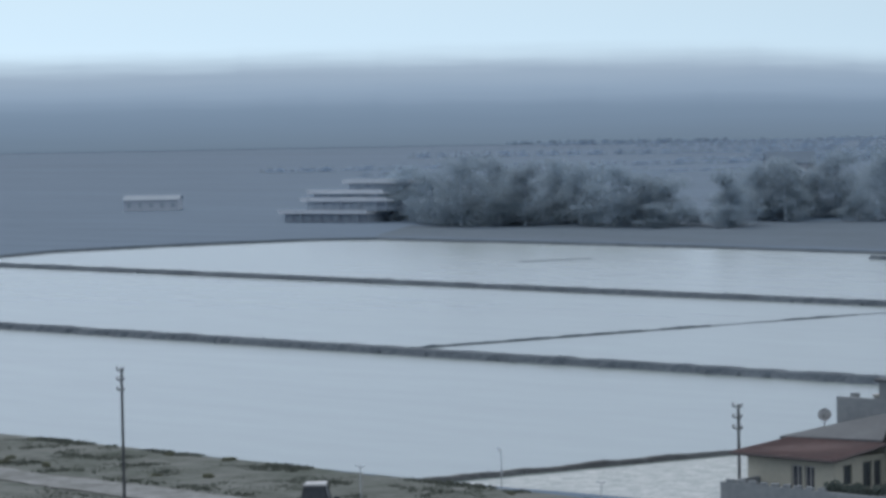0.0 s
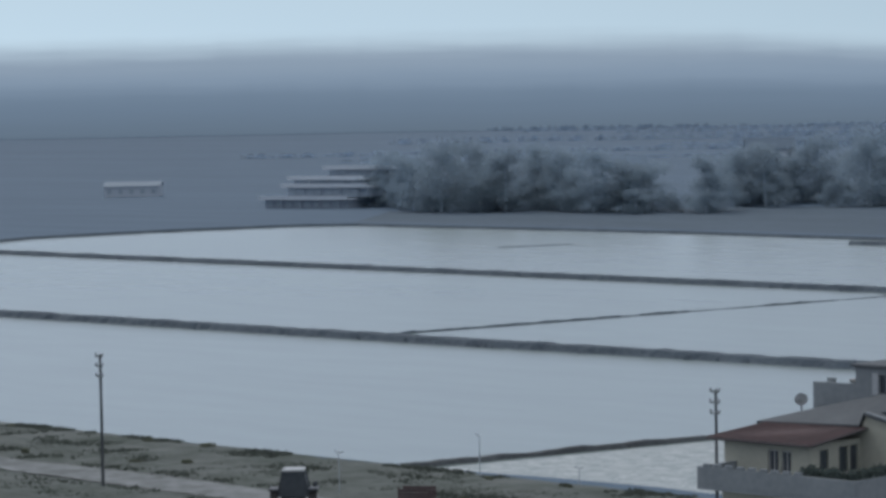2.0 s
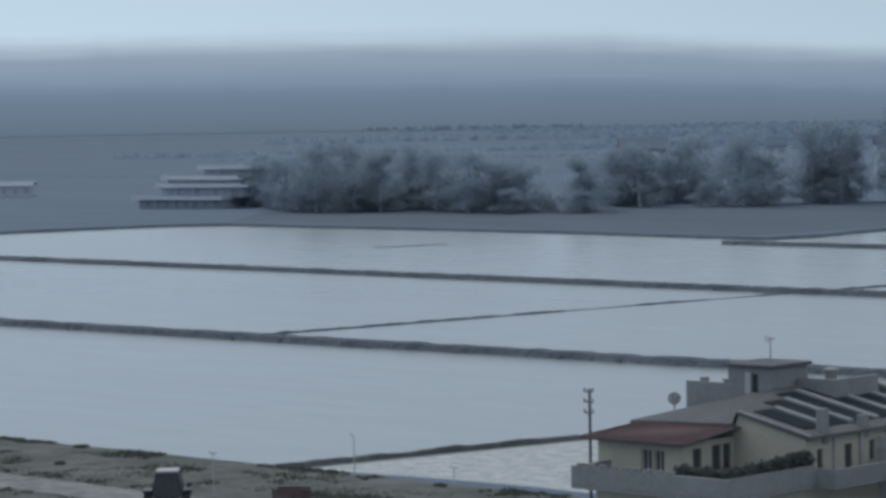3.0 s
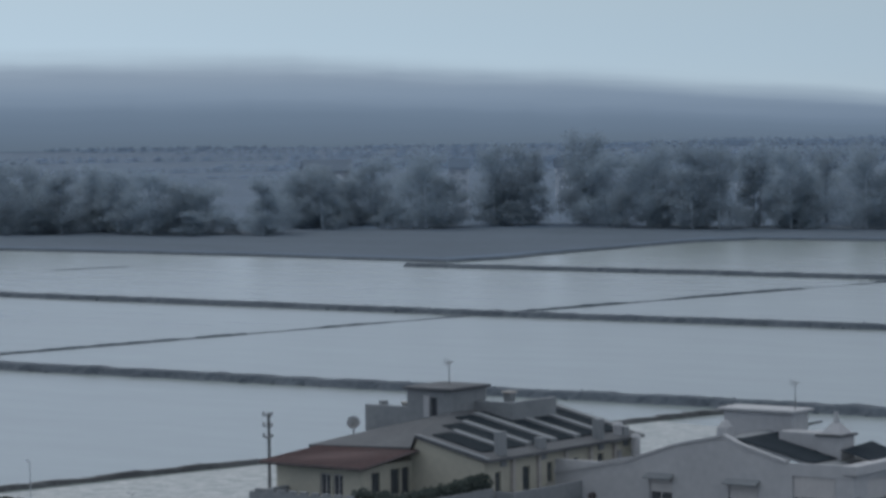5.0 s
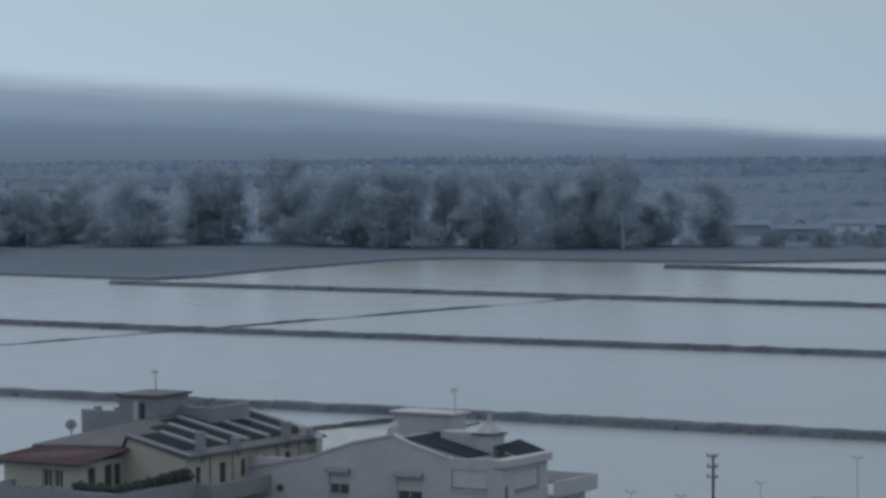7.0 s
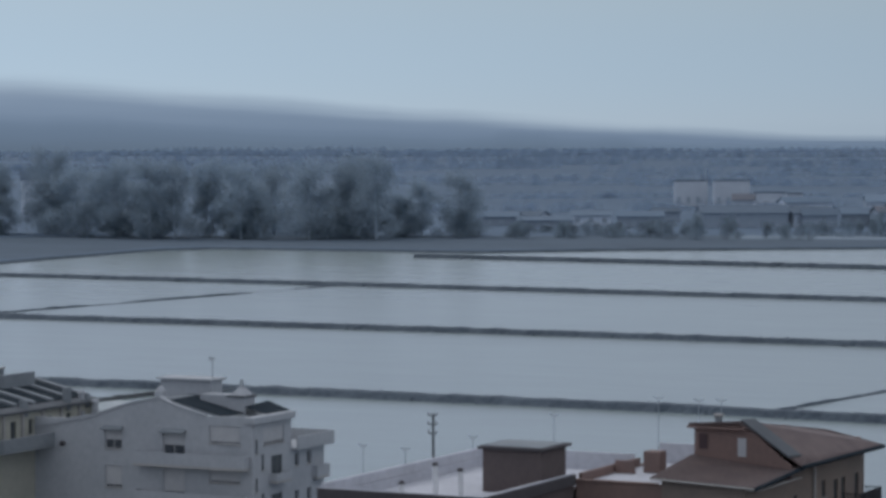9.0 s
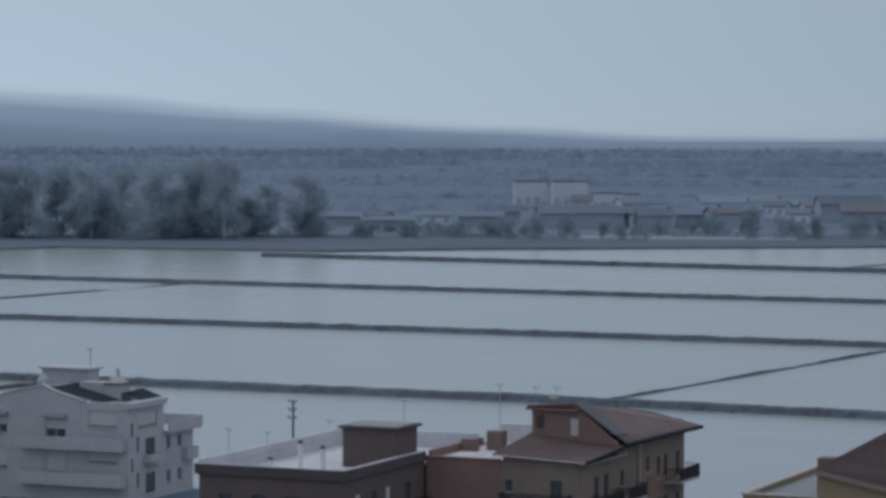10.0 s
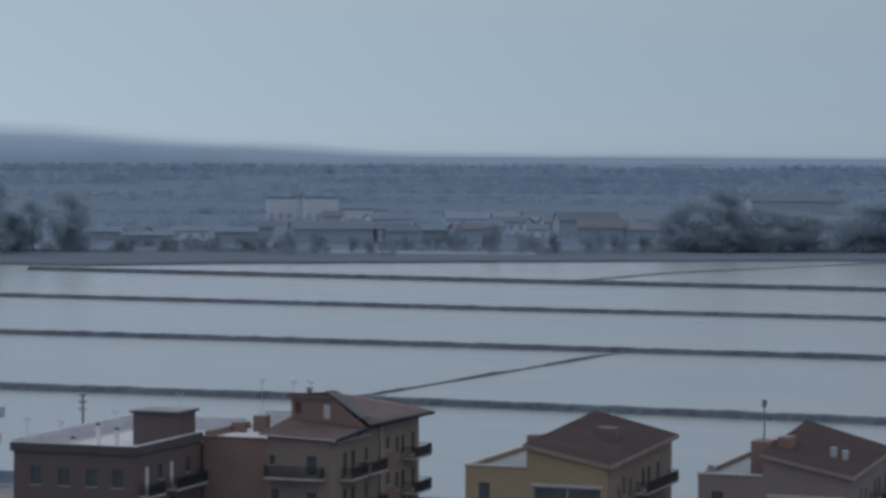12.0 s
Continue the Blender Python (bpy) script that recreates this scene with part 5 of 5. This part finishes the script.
# ---- brown house with tiled pitched roofs ----
def brown_house():
    t = thing("apartment_house", "terracotta apartment house with brown tiled roofs and balconies", "house", (-98, 250, GROUND))
    y0, xe, yn = 237.8, -92.5, 261.0
    part("wall", wall_mesh("S", y0, -104.4, -98.3, GROUND, 8.45), M_TERRA, t)
    sh = [(-98.1, -97.55, 6.3, 7.15), (-94.6, -93.7, 5.5, 7.2), (-97.9, -97.2, 3.2, 4.3), (-94.6, -93.7, 2.3, 4.1)]
    part("wall", wall_mesh("S", y0, -98.3, xe, GROUND, 8.45, sh), M_TAN, t)
    for h in sh:
        window(t, "S", y0, *h, "dark")
    balcony(t, "S", y0, -98.2, -92.9, 5.35, 1.0)
    balcony(t, "S", y0, -98.2, -92.9, 2.2, 1.0)
    eh = []
    for z in (5.1, 1.95):
        eh += [(241.2, 242.1, z, z + 2.1), (243.2, 244.1, z, z + 2.1), (246.6, 247.3, z + 0.8, z + 2.0), (252.2, 252.9, z + 1.3, z + 2.4), (254.6, 255.4, z + 0.5, z + 2.2), (256.2, 257.0, z + 0.5, z + 2.2), (259.0, 259.8, z + 0.3, z + 2.2)]
    part("wall", wall_mesh("E", xe, y0 + 0.3, yn, GROUND, 8.6, eh), M_TAN, t)
    for n, h in enumerate(eh):
        window(t, "E", xe, *h, "dark")
    for z in (5.0, 1.85):
        balcony(t, "E", xe, 240.6, 244.8, z, 1.0)
        balcony(t, "E", xe, 245.8, 249.8, z, 1.0)
        balcony(t, "E", xe, 256.2, 260.9, z + 0.3, 1.35)
        part("blind", boxes((xe + 0.004, xe + 0.06, 252.4, 256.0, z - 0.4, z + 1.0)), M_TERRA, t)
    part("downpipe", rod((xe + 0.12, 250.4, GROUND), (xe + 0.12, 250.4, 9.0), 0.11), M_TRIM, t, "pale downpipe")
    part("wall", boxes((-104.4, -104.1, y0 + 0.3, yn, GROUND, 8.45), (-104.1, xe - 0.3, yn - 0.3, yn, GROUND, 8.45)), M_TERRA, t)
    part("roof_deck", boxes((-104.1, -98.3, y0 + 0.304, yn - 0.304, 8.2, 8.35)), M_DECK, t)
    part("coping", boxes((-104.5, -98.6, y0 - 0.1, y0 + 0.35, 8.454, 8.56), bevel=0.02), M_TERRA, t)
    # lower tiled roof in front of the upper storey
    low = [(-98.9, y0 - 0.5, 9.0), (-91.7, y0 - 0.5, 8.7), (-91.7, 246.2, 9.12), (-98.9, 244.4, 9.75)]
    part("wall", solid([(-98.3, y0, 8.454), (xe, y0, 8.454), (xe, y0, 8.56), (-98.3, y0, 8.8)], (0, 0.3, 0)), M_TAN, t)
    r = part("roof", slab_roof(low, 0.16), M_TILE, t, "brown tiled lower roof")
    part("tile_ribs", ribs_on(low, 22), M_TILE, r)
    part("gutter", rod((-91.62, y0 - 0.5, 8.6), (-91.62, 246.2, 9.02), 0.14), M_SLATE, r, "dark roof gutter")
    part("gutter", rod((-98.9, y0 - 0.56, 8.9), (-91.7, y0 - 0.56, 8.6), 0.06), M_TRIM, r)
    part("soffit", boxes((-92.496, -91.75, 238.0, 246.2, 8.36, 8.44)), M_TRIM, r)
    # upper storey: south wall under a roof that falls to the east
    yu = 244.4
    bm = solid([(-98.7, yu, 8.35), (-91.9, yu, 8.35), (-91.9, yu, 9.3), (-94.9, yu, 11.75), (-95.6, yu, 12.0), (-98.7, yu, 11.75)], (0, 0.3, 0))
    u = part("upper_wall", bm, M_TERRA, t)
    part("door", panel_on("S", yu, -95.6, -95.0, 9.75, 10.95, -0.04, -0.004), M_FRAME, u, "pale roof door")
    part("window", panel_on("S", yu, -98.35, -97.75, 10.15, 11.15, -0.05, -0.004), M_RUST, u, "dark red shuttered window")
    part("wall", boxes((-98.7, -98.4, yu + 0.304, yn, 8.35, 10.2), (-98.4, xe - 0.3, yn - 0.3, yn, 8.454, 9.6)), M_TERRA, t)
    east = [(-95.4, yu - 0.3, 12.08), (-91.4, yu + 0.9, 9.3), (-91.4, yn + 0.8, 9.05), (-95.4, yn + 0.3, 9.95)]
    er = part("roof", slab_roof(east, 0.16), M_TILE, t, "brown tiled roof slope")
    part("tile_ribs", ribs_on([east[0], east[3], east[2], east[1]], 40), M_TILE, er)
    part("roof_panel", slab_roof([(-95.3, yu - 0.25, 12.2), (-92.0, yu - 0.1, 9.95), (-92.0, yu + 2.4, 9.81), (-95.3, yu + 2.4, 12.02)], 0.1), M_ROOFGREY, er, "dull grey roof strip")
    part("gutter", rod((-91.32, yu + 0.9, 9.18), (-91.32, yn + 0.8, 8.94), 0.15), M_SLATE, er, "dark roof gutter")
    part("roof", slab_roof([(-95.404, yu - 0.3, 12.08), (-95.404, yn + 0.3, 9.95), (-99.0, yn + 0.3, 9.8), (-99.0, yu - 0.3, 11.85)], 0.16), M_TILE, t, "brown tiled roof slope")
    part("cornice", boxes((-99.1, -95.0, yu - 0.35, yu - 0.004, 11.5, 11.66)), M_TERRA, u)
    chimney(t, -97.6, 246.0, 11.3, 12.3, 0.4, M_GREY)
    # low walls and boxes on the flat wing
    part("parapet", boxes((-104.4, -104.15, y0 + 0.4, 248, 8.454, 8.9), (-104.1, -102.7, 243.5, 243.75, 8.354, 9.2)), M_TERRA, t)
    part("roof_box", boxes((-102.5, -101.3, 244.6, 245.8, 8.354, 9.75), bevel=0.03), M_TERRA, t)
    part("parapet", boxes((-103.8, -98.8, 250.5, 250.7, 8.354, 9.7), bevel=0.02), M_DECK, t, "pale parapet wall")
    t.scale.z = 1.028


brown_house()


# ---- ochre house and rose house ----
def pitched_house(xw, xr, xe, y0, yn, z_low, z_eave, z_ridge_s, z_ridge_n, wall, side, label):
    """A house with a low flat wing, and a main part whose roof falls from a ridge along y to the east eave."""
    t = thing("apartment_house", label, "house", ((xw + xe) / 2, (y0 + yn) / 2, GROUND))
    a, b = xr + 0.6, xe - 0.5
    sh = [(a, b, z_eave - 3.4, z_eave - 2.1)]
    part("wall", wall_mesh("S", y0, xr, xe, GROUND, z_eave, sh), wall, t)
    window(t, "S", y0, *sh[0], "plain")
    part("lintel", boxes((a - 0.2, b + 0.2, y0 - 0.12, y0 - 0.004, z_eave - 2.06, z_eave - 1.8)), M_TRIM, t)
    bm = solid([(xr, y0, z_eave + 0.004), (xe, y0, z_eave + 0.004), (xr, y0, z_ridge_s - 0.2)], (0, 0.3, 0))
    part("gable", bm, wall, t)
    lh = [(xw + 1.2, xw + 2.2, z_low - 2.9, z_low - 1.4)]
    part("wall", wall_mesh("S", y0, xw, xr, GROUND, z_low, lh), wall, t)
    window(t, "S", y0, *lh[0], "dark")
    part("coping", boxes((xw - 0.12, xr - 0.02, y0 - 0.12, y0 + 0.3, z_low + 0.004, z_low + 0.14), (xw - 0.12, xw + 0.3, y0 + 0.304, yn, z_low + 0.004, z_low + 0.14), bevel=0.02), M_TRIM, t, "pale stone coping")
    part("roof_deck", boxes((xw + 0.304, xr - 0.004, y0 + 0.304, yn - 0.3, z_low - 0.5, z_low - 0.3)), M_GREY, t)
    eh = [(y0 + 3.4, y0 + 4.1, z_eave - 3.6, z_eave - 2.2), (y0 + 5.0, y0 + 5.7, z_eave - 3.2, z_eave - 1.6), (y0 + 7.2, y0 + 7.9, z_eave - 3.6, z_eave - 1.9), (y0 + 11.4, y0 + 12.3, z_eave - 3.2, z_eave - 1.5), (y0 + 13.2, y0 + 14.1, z_eave - 3.2, z_eave - 1.5), (y0 + 16.4, y0 + 17.3, z_eave - 3.2, z_eave - 1.5)]
    part("wall", wall_mesh("E", xe, y0 + 0.3, yn, GROUND, z_eave, eh), side, t)
    for h in eh:
        window(t, "E", xe, *h, "dark")
    balcony(t, "E", xe, y0 + 9.0, y0 + 20.0, z_eave - 3.4, 1.1)
    part("wall", boxes((xr, xr + 0.3, y0 + 0.304, yn, z_low - 0.3, z_ridge_s - 0.25), (xr + 0.304, xe - 0.3, yn - 0.3, yn, GROUND, z_eave), (xw, xw + 0.3, y0 + 0.304, yn, GROUND, z_low), (xw + 0.3, xr, yn - 0.3, yn, GROUND, z_low)), wall, t)
    roof = [(xr - 0.2, y0 - 0.35, z_ridge_s), (xe + 0.5, y0 - 0.35, z_eave - 0.02), (xe + 0.5, yn + 0.4, z_eave + 0.55), (xr - 0.2, yn + 0.4, z_ridge_n)]
    r = part("roof", slab_roof(roof, 0.2), M_DARKTILE, t, "dark brown tiled roof slope")
    part("tile_ribs", ribs_on([roof[0], roof[3], roof[2], roof[1]], 60), M_DARKTILE, r)
    part("verge", solid([(xr - 0.25, y0 - 0.42, z_ridge_s - 0.3), (xe + 0.55, y0 - 0.42, z_eave - 0.36), (xe + 0.55, y0 - 0.42, z_eave - 0.06), (xr - 0.25, y0 - 0.42, z_ridge_s)], (0, 0.066, 0)), M_BOARD, r, "tan verge board")
    part("eave_board", solid([(xe + 0.504, y0 - 0.35, z_eave - 0.36), (xe + 0.504, yn + 0.4, z_eave + 0.2), (xe + 0.504, yn + 0.4, z_eave + 0.56), (xe + 0.504, y0 - 0.35, z_eave - 0.02)], (0.07, 0, 0)), M_BOARD, r, "tan eave board")
    return t, r


ochre, ochre_roof = pitched_house(-80.6, -75.1, -68.0, 239.4, 261.0, 6.95, 7.5, 9.0, 9.95, M_OCHRE, M_TAN, "ochre apartment house with a dark brown tiled roof")
part("chimney", boxes((-71.9, -70.3, 250.0, 251.4, 8.2, 9.55), bevel=0.04), M_TILE, ochre, "squat brown roof chimney")
part("roof_box", boxes((-76.4, -75.34, 243.5, 245.0, 6.65, 9.3), bevel=0.03), M_TILE, ochre)
rose, rose_roof = pitched_house(-61.0, -55.4, -48.1, 243.0, 261.0, 6.65, 7.0, 8.6, 9.75, M_ROSE, M_ROSE, "rose-grey apartment house with a dark brown tiled roof")
part("stair_head", boxes((-57.4, -55.65, 247.0, 249.6, 6.35, 9.2), bevel=0.03), M_TERRA, rose)
part("chimney", boxes((-55.1, -54.0, 247.2, 249.4, 8.2, 9.6), bevel=0.03), M_TERRA, rose)
for x in (-50.9, -49.9):
    part("skylight", boxes((x, x + 0.45, 249.0, 249.6, 7.5 + (-50.3 - x) * 0.24, 8.55 + (-50.3 - x) * 0.24), bevel=0.03), M_LAMP, rose_roof, "pale roof vent box")
dish((-60.2, 244.2, 6.35), 0.42, "round grey satellite dish on the flat roof")
rose_mast = thing("mast", "thin dark roof mast", "mast", (-56.4, 247.8, 9.2))
part("pole", rod((-56.4, 247.8, 9.2), (-56.4, 247.8, 12.7), 0.07, 0.05), M_METAL, rose_mast)
part("antenna", boxes((-56.6, -56.2, 247.7, 247.9, 12.1, 12.7), bevel=0.03), M_METAL, rose_mast)


# ---- poles and lamps ----
def power_pole(x, y, top, label):
    t = thing("power_pole", label, "pole", (x, y, GROUND - 0.7), "power poles")
    part("post", rod((x, y, GROUND - 0.7), (x, y, top), 0.13, 0.09, 10), M_WOODPOLE, t)
    for k in range(3):
        z = top - 0.15 - k * 0.75
        a = part("crossarm", boxes((x - 0.42, x + 0.42, y - 0.16, y - 0.08, z - 0.05, z + 0.05)), M_METAL, t)
        for s in (-0.36, 0.36):
            bm = rod((x + s, y - 0.12, z + 0.06), (x + s, y - 0.12, z + 0.28), 0.07, 0.05)
            tube(bm, (x + s, y - 0.12, z + 0.14), (x + s, y - 0.12, z + 0.2), 0.11)
            part("insulator", bm, M_DISH, a)


power_pole(-237.0, 248.6, 10.75, "tall dark wooden power pole on the grass bank")
power_pole(-192.1, 267.3, 9.1, "tall dark wooden power pole beside the cream house")
power_pole(-136.7, 280.1, 7.95, "dark wooden power pole at the water's edge")


def street_lamp(x, y, top, label, arms=1):
    t = thing("street_lamp", label, "lamp", (x, y, GROUND - 0.7), "street lamps along the shore")
    part("post", rod((x, y, GROUND - 0.7), (x, y, top), 0.042, 0.03), M_LAMP, t)
    for s in ((-1,) if arms == 1 else (-1, 1)):
        bm = rod((x, y, top - 0.05), (x + s * 0.32, y, top + 0.08), 0.03)
        a = part("arm", bm, M_LAMP, t)
        part("lamp_head", boxes((x + s * 0.32 - 0.12, x + s * 0.32 + 0.12, y - 0.07, y + 0.07, top + 0.03, top + 0.12), bevel=0.02), M_LAMP, a)


street_lamp(-219.1, 271.0, 3.75, "thin grey street lamp on the shore bank")
street_lamp(-209.6, 272.0, 1.85, "short grey twin-armed lamp on the shore bank", 2)
street_lamp(-220.2, 257.5, 3.65, "thin pale lamp post on the grass bank", 2)
for x, y, z in ((-140.5, 274.8, 5.6), (-137.4, 276.4, 5.3), (-132.3, 278.7, 6.3), (-125.9, 280.8, 8.2), (-118.6, 285.5, 9.5), (-115.6, 286.9, 9.3), (-113.9, 287.6, 9.3), (-83.4, 262.5, 5.4), (-63.5, 264.2, 4.6)):
    street_lamp(x, y, z, "thin grey street lamp by the water", 2)


# ---- tractor and trailer on the yard ----
def tractor():
    t = thing("tractor", "dark tractor with a pale grey cab roof on the track", "tractor", (0, 0, 0))
    part("cab", solid([(-1.15, 0, 1.0), (1.15, 0, 1.0), (0.72, 0, 2.75), (-0.72, 0, 2.75)], (0, 1.7, 0)), M_GLASS, t, "dark glazed cab")
    part("cab_roof", boxes((-0.8, 0.8, -0.1, 1.8, 2.754, 2.92), bevel=0.06), M_DISH, t, "pale grey cab roof")
    for s in (-1, 1):
        for y in (0.0, 1.7):
            part("cab_post", rod((s * 1.16, y, 1.0), (s * 0.74, y, 2.75), 0.06), M_MACHINE, t)
    part("bonnet", boxes((-0.5, 0.5, 1.85, 3.9, 0.9, 1.6), bevel=0.12), M_MACHINE, t)
    part("fender", boxes((-1.75, -1.05, -0.5, 1.2, 1.45, 1.6), (1.05, 1.75, -0.5, 1.2, 1.45, 1.6), bevel=0.05), M_MACHINE, t)
    part("chassis", boxes((-0.6, 0.6, -0.6, 3.6, 0.45, 0.95), bevel=0.05), M_MACHINE, t)
    part("mirror", boxes((1.35, 1.7, 0.1, 0.2, 1.7, 2.05), bevel=0.03), M_MACHINE, t)
    for x, y, r, w in ((-1.4, 0.2, 0.75, 0.45), (1.4, 0.2, 0.75, 0.45), (-0.95, 3.1, 0.5, 0.3), (0.95, 3.1, 0.5, 0.3)):
        wh = part("wheel", rod((x - w / 2, y, r), (x + w / 2, y, r), r, r, 20), M_RUBBER, t)
        part("rim", rod((x - w / 2 - 0.02, y, r), (x + w / 2 + 0.02, y, r), r * 0.5, r * 0.5, 14), M_FRAME, wh)
    t.matrix_basis = Matrix.Translation((-215.6, 249.0, GROUND + 0.06)) @ Matrix.Rotation(radians(44), 4, "Z")


def trailer():
    t = thing("trailer", "dark red farm trailer with slatted sides on the yard", "trailer", (0, 0, 0))
    part("bed", boxes((-1.2, 1.2, -0.9, 0.9, 0.6, 0.75), bevel=0.02), M_RUST, t)
    for i in range(4):
        z = 0.8 + i * 0.24
        for y in (-0.9, 0.85):
            part("side_board", boxes((-1.2, 1.2, y, y + 0.05, z, z + 0.2)), M_RUST, t)
    for x in (-1.18, -0.4, 0.4, 1.12):
        part("stake", boxes((x, x + 0.07, -0.96, -0.904, 0.6, 1.9)), M_RUST, t)
    for s in (-1, 1):
        part("wheel", rod((0, s * 0.75 - 0.12, 0.35), (0, s * 0.75 + 0.12, 0.35), 0.35, 0.35, 16), M_RUBBER, t)
    t.matrix_basis = Matrix.Translation((-208.2, 254.0, GROUND + 0.06)) @ Matrix.Rotation(radians(35), 4, "Z")


tractor()
trailer()


def bank_bushes():
    rng = random.Random(12)
    label = "low olive scrubby bush on the grass bank"
    first = None
    verts, faces = leaf_cloud([((0, 0, 0.45), (0.9, 0.8, 0.5)), ((0.7, 0.2, 0.35), (0.6, 0.6, 0.4)), ((-0.6, -0.2, 0.3), (0.6, 0.5, 0.35))], 420, 0.16, 91)
    me = bpy.data.meshes.new("bush")
    me.from_pydata(verts, [], faces)
    me.materials.append(M_SCRUB)
    for i in range(14):
        x, y = rng.uniform(-285, -198), rng.choice((rng.gauss(264, 2.2), rng.gauss(260, 1.5), rng.uniform(269, 270.8)))
        y = min(y, 270.8)
        ob = new("bush", me)
        ob.matrix_basis = Matrix.LocRotScale((x, y, GROUND + 0.02), Euler((0, 0, rng.random() * 6)), (rng.uniform(0.3, 0.8), rng.uniform(0.3, 0.7), rng.uniform(0.25, 0.5)))
        tagged(ob, label, "bush", "bushes on the bank")


bank_bushes()


def bank_grass_tufts():
    """Ragged tufts over the bank, thick in patches, past counting."""
    rng = np.random.default_rng(17)
    verts, faces = [], []
    for n in range(9000):
        x = rng.uniform(-300, -198)
        y = rng.uniform(256.5, 271.6) if n % 4 else rng.uniform(236, 250)
        if n % 7 == 0:
            y = rng.uniform(270.2, 271.9)
        if noise.noise((x * 0.22, y * 0.12, 6.0)) + 0.35 * noise.noise((x * 0.9, y * 0.5, 2.0)) < 0.02:
            continue
        for q in range(6):
            t, h, w = rng.uniform(0, math.tau), rng.uniform(0.08, 0.26), rng.uniform(0.12, 0.28)
            ox, oy = x + rng.normal() * 0.28, y + rng.normal() * 0.35
            dx, dy = math.cos(t) * w, math.sin(t) * w
            k = len(verts)
            verts += [(ox - dx, oy - dy, GROUND - 0.05), (ox + dx, oy + dy, GROUND - 0.05), (ox + rng.normal() * 0.15, oy + rng.normal() * 0.15, GROUND + h)]
            faces.append((k, k + 1, k + 2))
    me = bpy.data.meshes.new("grass")
    me.from_pydata(verts, [], faces)
    me.materials.append(M_TUFT)
    tagged(new("grass", me), "ragged olive grass tufts over the shore bank", "grass", kind="stuff")


bank_grass_tufts()
